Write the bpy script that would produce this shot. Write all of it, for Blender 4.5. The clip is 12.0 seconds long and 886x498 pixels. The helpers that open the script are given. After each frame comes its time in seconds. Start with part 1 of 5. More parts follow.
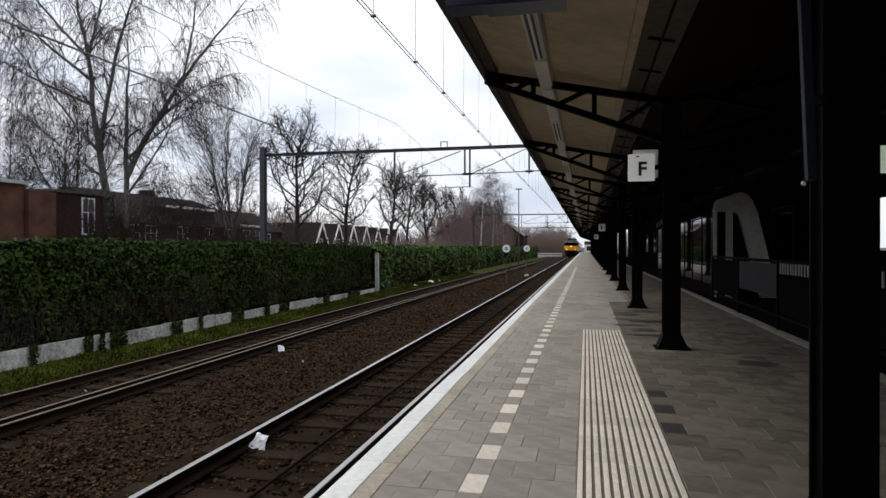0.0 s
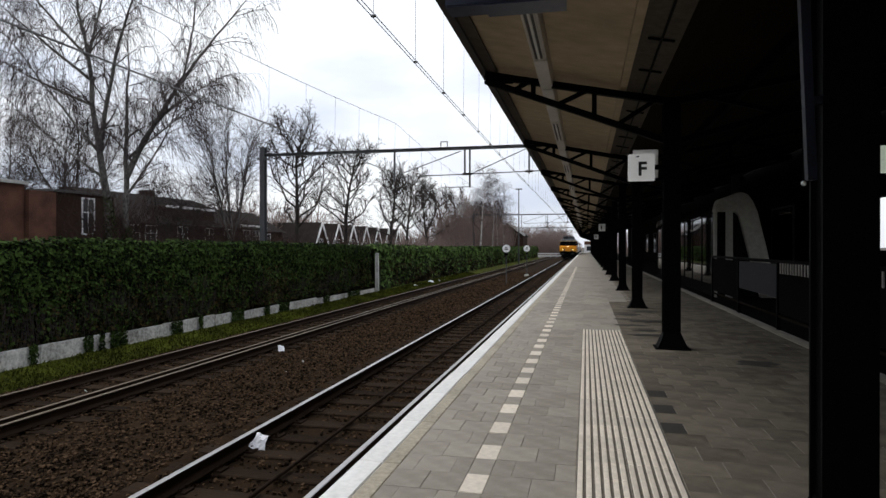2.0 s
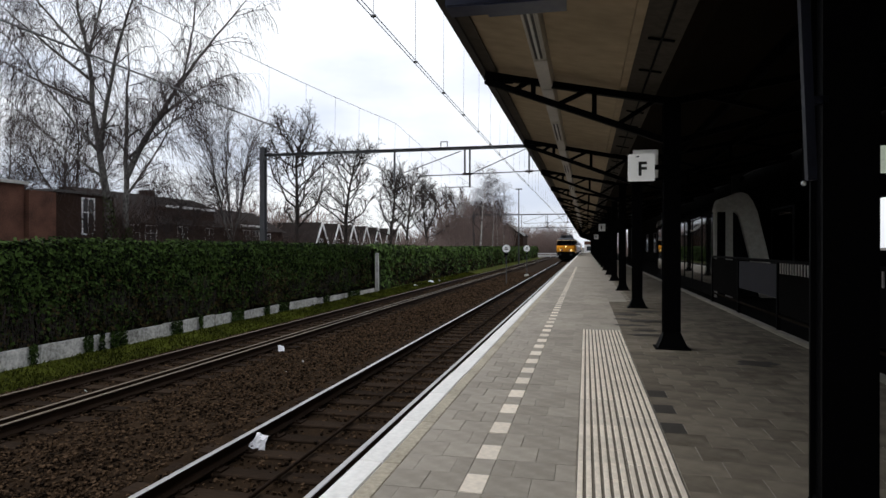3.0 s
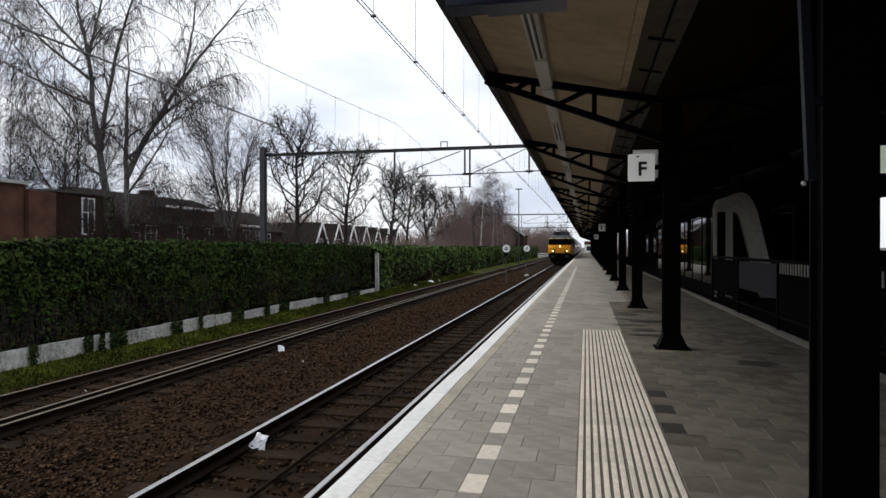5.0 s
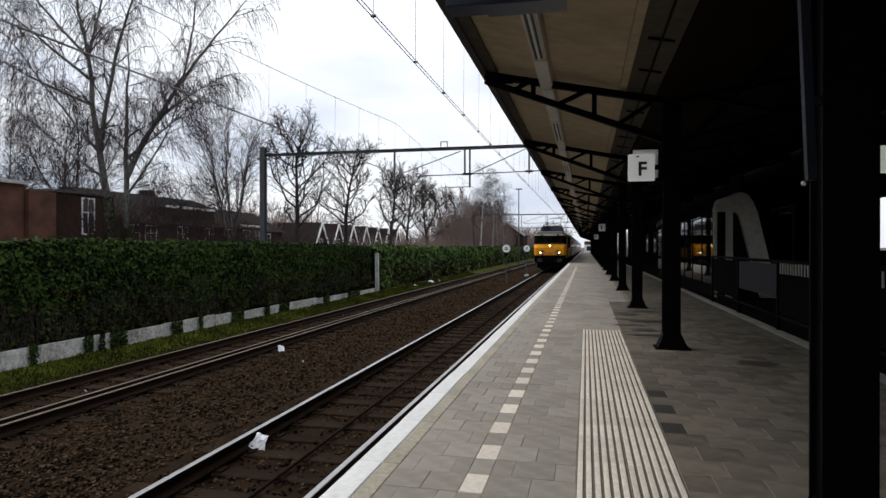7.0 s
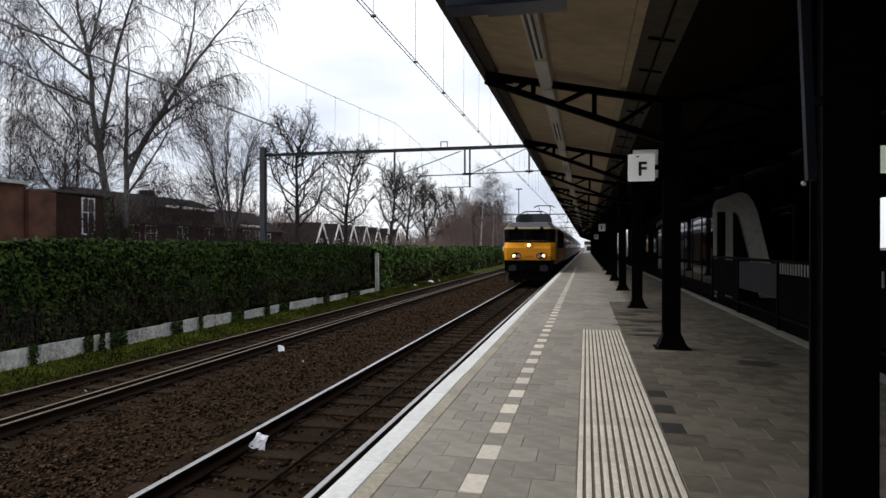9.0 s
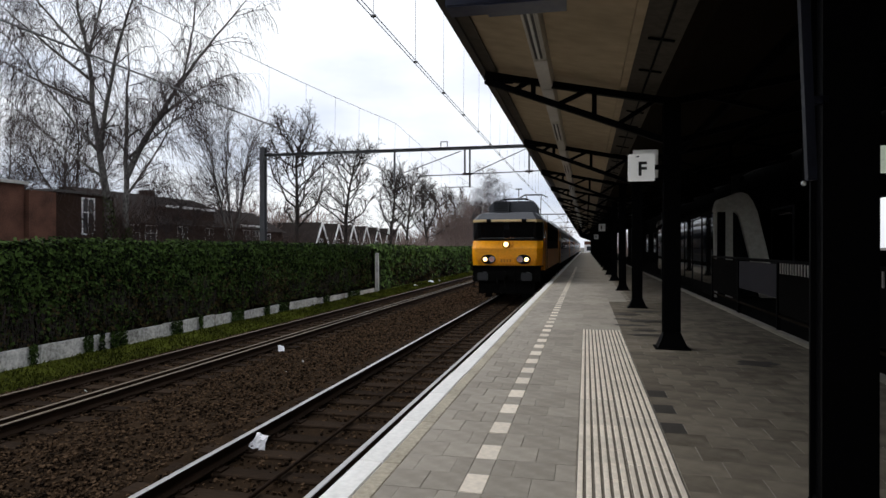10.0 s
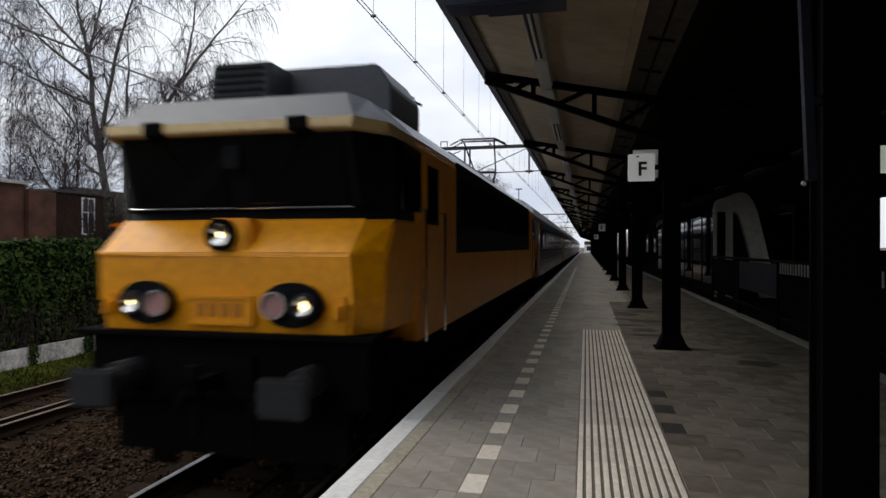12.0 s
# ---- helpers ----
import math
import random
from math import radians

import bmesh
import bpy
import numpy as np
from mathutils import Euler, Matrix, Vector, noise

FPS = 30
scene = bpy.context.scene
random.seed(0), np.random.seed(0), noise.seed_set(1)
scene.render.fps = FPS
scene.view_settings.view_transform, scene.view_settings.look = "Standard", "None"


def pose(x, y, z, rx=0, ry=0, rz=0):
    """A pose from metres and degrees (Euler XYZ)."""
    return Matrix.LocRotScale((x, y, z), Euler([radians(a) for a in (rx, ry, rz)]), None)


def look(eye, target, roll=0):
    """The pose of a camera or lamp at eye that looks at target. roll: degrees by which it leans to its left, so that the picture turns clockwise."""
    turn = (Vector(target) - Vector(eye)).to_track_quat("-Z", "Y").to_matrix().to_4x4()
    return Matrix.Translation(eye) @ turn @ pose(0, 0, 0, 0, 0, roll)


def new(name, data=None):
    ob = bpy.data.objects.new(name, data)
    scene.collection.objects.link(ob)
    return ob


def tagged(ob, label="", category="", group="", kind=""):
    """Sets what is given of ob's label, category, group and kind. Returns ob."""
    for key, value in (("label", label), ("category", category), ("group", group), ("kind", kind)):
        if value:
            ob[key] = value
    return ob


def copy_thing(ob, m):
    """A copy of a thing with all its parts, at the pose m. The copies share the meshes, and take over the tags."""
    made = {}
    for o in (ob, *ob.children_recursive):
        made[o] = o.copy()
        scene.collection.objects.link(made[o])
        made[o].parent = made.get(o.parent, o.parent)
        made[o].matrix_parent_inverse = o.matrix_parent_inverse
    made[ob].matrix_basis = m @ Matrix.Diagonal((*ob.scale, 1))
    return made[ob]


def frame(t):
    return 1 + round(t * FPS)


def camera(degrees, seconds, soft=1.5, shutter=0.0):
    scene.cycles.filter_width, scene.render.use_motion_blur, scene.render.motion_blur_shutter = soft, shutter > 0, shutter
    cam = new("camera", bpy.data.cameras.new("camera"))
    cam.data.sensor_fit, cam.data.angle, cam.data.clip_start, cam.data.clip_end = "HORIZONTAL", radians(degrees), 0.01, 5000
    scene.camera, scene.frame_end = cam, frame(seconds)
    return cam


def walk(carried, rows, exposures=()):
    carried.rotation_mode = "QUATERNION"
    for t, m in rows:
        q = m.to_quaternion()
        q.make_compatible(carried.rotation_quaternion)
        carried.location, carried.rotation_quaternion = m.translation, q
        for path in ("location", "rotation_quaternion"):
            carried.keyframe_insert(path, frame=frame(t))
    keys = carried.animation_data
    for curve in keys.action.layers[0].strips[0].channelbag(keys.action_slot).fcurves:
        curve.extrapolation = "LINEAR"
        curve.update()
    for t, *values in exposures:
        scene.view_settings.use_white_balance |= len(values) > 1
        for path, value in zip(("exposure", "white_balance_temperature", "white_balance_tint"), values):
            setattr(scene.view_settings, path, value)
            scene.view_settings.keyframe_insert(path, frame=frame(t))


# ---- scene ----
# Platform surface is z = 0, the line runs along y, the camera stands still near the platform edge.
cam = camera(70.5, 12.0, 1.5, 0.4)
EYE = pose(0, 0, 1.44, 89.82, 0, 12.85)
walk(cam, [(0.0, EYE), (12.0, EYE)], [(0.0, 0.0), (11.0, 0.0), (12.0, -0.13)])

# ---- world, sun ----
world = bpy.data.worlds.new("overcast_sky")
scene.world = world
world.use_nodes = True
wn, wl = world.node_tree.nodes, world.node_tree.links
bg = wn["Background"]
sky = wn.new("ShaderNodeTexSky")
sky.sky_type = 'NISHITA'
sky.sun_disc = False
sky.sun_elevation, sky.sun_rotation = radians(54), radians(278.7)
tc = wn.new("ShaderNodeTexCoord")
mp = wn.new("ShaderNodeMapping")
mp.inputs["Scale"].default_value = (1.6, 1.6, 4.5)
nz = wn.new("ShaderNodeTexNoise")
nz.inputs["Scale"].default_value, nz.inputs["Detail"].default_value = 1.7, 5
rp = wn.new("ShaderNodeValToRGB")
rp.color_ramp.elements[0].position, rp.color_ramp.elements[0].color = 0.36, (6.5, 7.1, 8.4, 1)
rp.color_ramp.elements[1].position, rp.color_ramp.elements[1].color = 0.62, (9.5, 9.7, 10.0, 1)
mx = wn.new("ShaderNodeMix")
mx.data_type = 'RGBA'
mx.inputs["Factor"].default_value = 0.93
wl.new(tc.outputs["Generated"], mp.inputs["Vector"])
wl.new(mp.outputs["Vector"], nz.inputs["Vector"])
wl.new(nz.outputs["Fac"], rp.inputs["Fac"])
wl.new(sky.outputs["Color"], mx.inputs["A"])
wl.new(rp.outputs["Color"], mx.inputs["B"])
# an overcast sky is brighter overhead than at the horizon
sep = wn.new("ShaderNodeSeparateXYZ")
wl.new(tc.outputs["Generated"], sep.inputs["Vector"])
rise = wn.new("ShaderNodeMapRange")
rise.inputs["To Min"].default_value, rise.inputs["To Max"].default_value = 0.95, 1.55
wl.new(sep.outputs["Z"], rise.inputs["Value"])
dome = wn.new("ShaderNodeVectorMath")
dome.operation = 'SCALE'
wl.new(mx.outputs["Result"], dome.inputs["Vector"])
wl.new(rise.outputs["Result"], dome.inputs["Scale"])
wl.new(dome.outputs["Vector"], bg.inputs["Color"])
bg.inputs["Strength"].default_value = 0.112

sun = new("sun", bpy.data.lights.new("sun", 'SUN'))
sun.data.energy, sun.data.angle, sun.data.color = 1.15, radians(28), (1, 0.96, 0.9)
sun.matrix_world = look((-26, 4, 36), (0, 0, 0))


# ---- materials ----
def material(name, colour, rough=0.7, metal=0.0, var=0.25, scale=6.0, bump=0.0, bump_scale=60.0, tint=None, island=0.0,
             emit=0.0, spec=0.5, stretch=(1, 1, 1), random_ob=0.0):
    """Two scales of colour variation, roughness wear and fine relief, in object space metres."""
    m = bpy.data.materials.new(name)
    m.use_nodes = True
    n, l = m.node_tree.nodes, m.node_tree.links
    b = n["Principled BSDF"]
    b.inputs["Metallic"].default_value = metal
    b.inputs["Specular IOR Level"].default_value = spec
    co = n.new("ShaderNodeTexCoord")
    ma = n.new("ShaderNodeMapping")
    ma.inputs["Scale"].default_value = stretch
    l.new(co.outputs["Object"], ma.inputs["Vector"])
    big, fine = n.new("ShaderNodeTexNoise"), n.new("ShaderNodeTexNoise")
    big.inputs["Scale"].default_value, big.inputs["Detail"].default_value = scale * 0.25, 4
    fine.inputs["Scale"].default_value, fine.inputs["Detail"].default_value = scale * 4, 6
    l.new(ma.outputs["Vector"], big.inputs["Vector"])
    l.new(ma.outputs["Vector"], fine.inputs["Vector"])
    add = n.new("ShaderNodeMath")
    add.operation = 'ADD'
    l.new(big.outputs["Fac"], add.inputs[0])
    l.new(fine.outputs["Fac"], add.inputs[1])
    last = add
    for amount, node, sock in ((island, "ShaderNodeNewGeometry", "Random Per Island"), (random_ob, "ShaderNodeObjectInfo", "Random")):
        if amount:
            g = n.new(node)
            mul = n.new("ShaderNodeMath")
            mul.operation = 'MULTIPLY_ADD'
            l.new(g.outputs[sock], mul.inputs[0])
            mul.inputs[1].default_value = amount
            l.new(last.outputs[0], mul.inputs[2])
            sub = n.new("ShaderNodeMath")
            sub.operation = 'SUBTRACT'
            l.new(mul.outputs[0], sub.inputs[0])
            sub.inputs[1].default_value = amount / 2
            last = sub
    ramp = n.new("ShaderNodeValToRGB")
    lo = tuple(c * (1 - var) for c in (tint or colour))
    hi = tuple(min(1, c * (1 + var)) for c in colour)
    ramp.color_ramp.elements[0].position, ramp.color_ramp.elements[0].color = 0.35, (*lo, 1)
    ramp.color_ramp.elements[1].position, ramp.color_ramp.elements[1].color = 0.65, (*hi, 1)
    half = n.new("ShaderNodeMath")
    half.operation = 'MULTIPLY'
    half.inputs[1].default_value = 0.5
    l.new(last.outputs[0], half.inputs[0])
    l.new(half.outputs[0], ramp.inputs["Fac"])
    l.new(ramp.outputs["Color"], b.inputs["Base Color"])
    rr = n.new("ShaderNodeMapRange")
    rr.inputs["To Min"].default_value, rr.inputs["To Max"].default_value = max(0.02, rough - 0.12), min(1, rough + 0.12)
    l.new(fine.outputs["Fac"], rr.inputs["Value"])
    l.new(rr.outputs["Result"], b.inputs["Roughness"])
    if bump:
        bn, bu = n.new("ShaderNodeTexNoise"), n.new("ShaderNodeBump")
        bn.inputs["Scale"].default_value, bn.inputs["Detail"].default_value = bump_scale, 5
        l.new(ma.outputs["Vector"], bn.inputs["Vector"])
        l.new(bn.outputs["Fac"], bu.inputs["Height"])
        bu.inputs["Strength"].default_value, bu.inputs["Distance"].default_value = bump, 0.01
        l.new(bu.outputs["Normal"], b.inputs["Normal"])
    if emit:
        b.inputs["Emission Color"].default_value = (*colour, 1)
        b.inputs["Emission Strength"].default_value = emit
    return m


def glass(name, colour=(0.02, 0.025, 0.03), rough=0.05, alpha=0.0):
    m = bpy.data.materials.new(name)
    m.use_nodes = True
    b = m.node_tree.nodes["Principled BSDF"]
    b.inputs["Base Color"].default_value = (*colour, 1)
    b.inputs["Roughness"].default_value = rough
    b.inputs["Transmission Weight"].default_value = alpha
    b.inputs["IOR"].default_value = 1.5
    return m


GROUND = material("earth", (0.06, 0.05, 0.035), 0.95, var=0.4, scale=2, bump=0.6, bump_scale=8)
GRASS = material("grass", (0.058, 0.066, 0.009), 0.95, var=0.45, scale=3, tint=(0.024, 0.027, 0.006), island=0.5, spec=0.03)
BALLAST = material("ballast", (0.022, 0.0135, 0.0075), 1.0, var=0.45, scale=9, bump=1.0, bump_scale=26, tint=(0.020, 0.013, 0.008), spec=0.02)
STONE = material("ballast_stone", (0.050, 0.031, 0.018), 1.0, var=0.5, scale=12, tint=(0.017, 0.0105, 0.0062), island=1.0, spec=0.03)
RAIL_SIDE = material("rusty_rail", (0.020, 0.012, 0.0075), 0.95, 0.0, 0.35, 14, spec=0.05)
RAIL_TOP = material("polished_rail", (0.50, 0.48, 0.46), 0.36, 1.0, 0.12, 20, stretch=(1, 0.05, 1))
RAIL_DULL = material("brown_rail_head", (0.13, 0.10, 0.068), 0.6, 0.4, 0.3, 20, stretch=(1, 0.05, 1))
SLEEPER = material("tarred_timber", (0.022, 0.0145, 0.0095), 1.0, spec=0.03, var=0.45, scale=8, bump=0.6, bump_scale=40, stretch=(0.2, 1, 1), random_ob=0.5)
PAVER = material("grey_concrete_paver", (0.365, 0.333, 0.285), 0.88, var=0.13, scale=2.2, bump=0.25, bump_scale=120, random_ob=0.35, tint=(0.315, 0.286, 0.242), spec=0.15)
PAVER_FAR = material("grey_concrete_paving", (0.365, 0.333, 0.285), 0.88, var=0.13, scale=2.2, bump=0.25, bump_scale=120, island=0.35, tint=(0.315, 0.286, 0.242), spec=0.15)
# browner and darker than PAVER, laid away from the platform edge
PAVER_BROWN = material("darker_brown_paver", (0.195, 0.170, 0.134), 0.92, var=0.25, scale=1.2, bump=0.3, bump_scale=120, random_ob=0.25, tint=(0.130, 0.112, 0.086), spec=0.1)
PAVER_BROWN_FAR = material("darker_brown_paving", (0.195, 0.170, 0.134), 0.92, var=0.25, scale=1.2, bump=0.3, bump_scale=120, island=0.25, tint=(0.130, 0.112, 0.086), spec=0.1)
PAVER_DARK = material("dark_wet_paver", (0.050, 0.045, 0.039), 0.7, var=0.35, scale=8, spec=0.2)
JOINT = material("joint_sand", (0.36, 0.335, 0.29), 0.95, var=0.3, scale=10, spec=0.1)
# darker bed that sets off the pale ribs
GROOVE = material("dark_rib_groove", (0.17, 0.153, 0.128), 0.95, var=0.35, scale=8, spec=0.1)
DASH = material("pale_marking_paver", (0.80, 0.72, 0.61), 0.8, var=0.15, scale=6, bump=0.2, random_ob=0.35, spec=0.2)
RIB = material("ribbed_guide_tile", (0.80, 0.72, 0.61), 0.8, var=0.18, scale=5, bump=0.2, random_ob=0.3, spec=0.2)
COPING_WHITE = material("white_edge_paint", (0.82, 0.81, 0.78), 0.6, var=0.14, scale=5, bump=0.15)
COPING = material("yellowish_concrete_coping", (0.40, 0.355, 0.275), 0.8, var=0.3, scale=6, bump=0.3, tint=(0.36, 0.32, 0.24))
CONCRETE = material("weathered_concrete", (0.50, 0.49, 0.46), 0.85, var=0.4, scale=5, bump=0.35, tint=(0.28, 0.28, 0.26))
PLINTH = material("whitewashed_concrete", (0.47, 0.46, 0.43), 0.9, var=0.4, scale=4, bump=0.3, tint=(0.22, 0.21, 0.185), spec=0.1)
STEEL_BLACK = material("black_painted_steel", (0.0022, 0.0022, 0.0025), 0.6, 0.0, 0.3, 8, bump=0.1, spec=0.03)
STEEL_GREY = material("galvanised_steel", (0.06, 0.062, 0.066), 0.65, 0.3, 0.3, 6)
ROOF_BOARD = material("cream_painted_boarding", (0.47, 0.375, 0.255), 0.75, var=0.10, scale=1.2, bump=0.12, bump_scale=9, stretch=(0.7, 1.2, 1), tint=(0.39, 0.31, 0.205), spec=0.15)
ROOF_EDGE = material("dark_zinc_fascia", (0.040, 0.036, 0.032), 0.6, 0.1, 0.3, 4)
FIXTURE = material("grey_light_trunking", (0.55, 0.52, 0.47), 0.5, var=0.15, scale=6)
SIGN_WHITE = material("white_sign_face", (0.86, 0.86, 0.84), 0.45, var=0.05, scale=4)
SIGN_GLOW = material("softly_lit_sign_face", (0.80, 0.80, 0.78), 0.45, var=0.05, scale=4, emit=0.22)
SIGN_BLUE = material("dark_blue_sign_housing", (0.012, 0.016, 0.045), 0.4, var=0.2, scale=4)
INK = material("black_ink", (0.008, 0.008, 0.008), 0.5, var=0.1, scale=4)
DUCT = material("dark_blue_grey_duct", (0.009, 0.010, 0.016), 0.5, var=0.3, scale=6, spec=0.2)
TWIG_BROWN = material("brown_brushwood", (0.042, 0.028, 0.023), 0.95, var=0.35, scale=2, spec=0.05)
WIRE = material("copper_wire", (0.10, 0.10, 0.10), 0.6, 0.3, 0.2, 8)
BARK_DARK = material("dark_bark", (0.036, 0.030, 0.027), 0.95, var=0.45, scale=10, bump=0.5, bump_scale=40, spec=0.1)
BARK_BIRCH = material("birch_bark", (0.12, 0.114, 0.106), 0.9, var=0.5, scale=4, bump=0.3, tint=(0.018, 0.016, 0.014), stretch=(1, 1, 0.6), spec=0.1)
BARK_PALE = material("pale_birch_bark", (0.42, 0.40, 0.37), 0.9, var=0.5, scale=5, tint=(0.2, 0.18, 0.16), stretch=(1, 1, 3))
TWIG = material("birch_twig", (0.055, 0.045, 0.044), 0.95, var=0.3, scale=5, spec=0.05)
# lightened for far twigs: aerial haze is put into the colour
TWIG_HAZED = material("reddish_brushwood_paled_for_haze", (0.15, 0.105, 0.09), 0.95, var=0.35, scale=2)
LEAF = material("hedge_leaf", (0.028, 0.047, 0.0105), 0.7, var=0.6, scale=1.2, tint=(0.0075, 0.0135, 0.0042), island=1.0, spec=0.04)
# the far hedge's brighter look is put into this lighter leaf colour
LEAF_FAR = material("far_hedge_leaf_brightened", (0.062, 0.104, 0.023), 0.65, var=0.45, scale=1.0, tint=(0.026, 0.046, 0.011), island=1.0, spec=0.1)
LEAF_DRY = material("dry_brown_hedge_leaf", (0.040, 0.030, 0.013), 0.9, var=0.5, scale=1.5, tint=(0.015, 0.012, 0.006), island=1.0, spec=0.03)
# emission stands in for daylight shining through the board from behind
SIGN_DAYLIT = material("greenish_face_with_daylight_glow", (0.62, 0.70, 0.58), 0.5, emit=0.4)
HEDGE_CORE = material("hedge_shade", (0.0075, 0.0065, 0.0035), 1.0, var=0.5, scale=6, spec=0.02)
BRICK = material("red_brick", (0.108, 0.052, 0.036), 0.95, var=0.3, scale=5, bump=0.3, tint=(0.066, 0.034, 0.025), island=0.4, spec=0.1)
BRICK_DARK = material("dark_brick", (0.034, 0.020, 0.015), 0.95, var=0.3, scale=4, bump=0.3, spec=0.05)
ROOF_TILE = material("dark_roof_tile", (0.020, 0.0155, 0.014), 0.95, var=0.35, scale=4, bump=0.5, bump_scale=12, island=0.4, spec=0.05)
WHITE_PAINT = material("white_painted_wood", (0.75, 0.74, 0.72), 0.6, var=0.12, scale=4)
HOUSE_GLASS = glass("house_window_glass", (0.03, 0.035, 0.04), 0.06)
PAPER = material("crumpled_paper", (0.80, 0.80, 0.82), 0.8, var=0.1, scale=20)
YELLOW = material("golden_yellow_paint", (0.80, 0.32, 0.0), 0.40, var=0.10, scale=2.5, tint=(0.70, 0.27, 0.0), spec=0.35)
YELLOW_PALE = material("faded_yellow_paint", (0.56, 0.40, 0.18), 0.45, var=0.15, scale=4)
LOCO_GREY = material("blue_grey_roof_paint", (0.028, 0.031, 0.038), 0.5, var=0.3, scale=3)
LOCO_VENT = material("dark_grey_vent_paint", (0.013, 0.0145, 0.017), 0.55, var=0.3, scale=5, spec=0.3)
LOCO_DARK = material("dark_grille_paint", (0.004, 0.0042, 0.005), 0.6, var=0.3, scale=6, spec=0.08)
UNDER = material("sooty_underframe", (0.0045, 0.0042, 0.0039), 0.9, var=0.45, scale=6, bump=0.3, spec=0.03)
CAB_GLASS = glass("cab_window_glass", (0.004, 0.0045, 0.005), 0.08)
CAB_GLASS.node_tree.nodes["Principled BSDF"].inputs["Specular IOR Level"].default_value = 0.25
LAMP_ON = material("lit_lamp_bulb", (1.0, 0.66, 0.26), 0.3, emit=6.0)
LAMP_RED = material("unlit_red_tail_lamp", (0.38, 0.20, 0.19), 0.12, var=0.25, scale=20)
REFLECTOR = material("polished_lamp_reflector", (0.80, 0.78, 0.74), 0.09, 1.0, 0.05, 10)
BUFFER = material("scuffed_grey_buffer_steel", (0.017, 0.017, 0.0185), 0.6, 0.2, 0.5, 5, bump=0.2, tint=(0.007, 0.007, 0.008))
CHROME = material("chrome_ring", (0.6, 0.6, 0.6), 0.2, 1.0, 0.1, 10)
COACH_BLUE = material("blue_coach_paint", (0.040, 0.062, 0.115), 0.3, var=0.15, scale=2)
COACH_ROOF = material("pale_grey_coach_roof", (0.50, 0.52, 0.55), 0.4, var=0.2, scale=2)
COACH_LINE = material("pale_coach_stripe", (0.32, 0.33, 0.34), 0.4, var=0.1, scale=3)
SHELTER_WHITE = material("off_white_enamel", (0.30, 0.285, 0.245), 0.55, var=0.2, scale=3, spec=0.2)
SHELTER_GLASS = glass("tinted_shelter_glass", (0.006, 0.0065, 0.007), 0.03)
SHELTER_GLASS.node_tree.nodes["Principled BSDF"].inputs["Specular IOR Level"].default_value = 0.3
PANEL_GLASS = material("grey_violet_fence_panel", (0.022, 0.021, 0.027), 0.6, var=0.4, scale=3, spec=0.15)
# brown taken almost to black: shade under the canopy is put into it
SHADE_BROWN = material("brown_darkened_for_shade", (0.012, 0.0085, 0.0055), 0.9, var=0.3, scale=3, spec=0.03)
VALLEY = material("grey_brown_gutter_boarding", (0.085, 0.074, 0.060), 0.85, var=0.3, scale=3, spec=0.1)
PLATE_INK = material("ochre_plate_paint", (0.42, 0.14, 0.0), 0.6, var=0.1, scale=6)
# near-black so that deep shade is already in the colour
SHADE_BLACK = material("near_black_for_shade", (0.0040, 0.0036, 0.0032), 0.95, var=0.4, scale=3, spec=0.03)


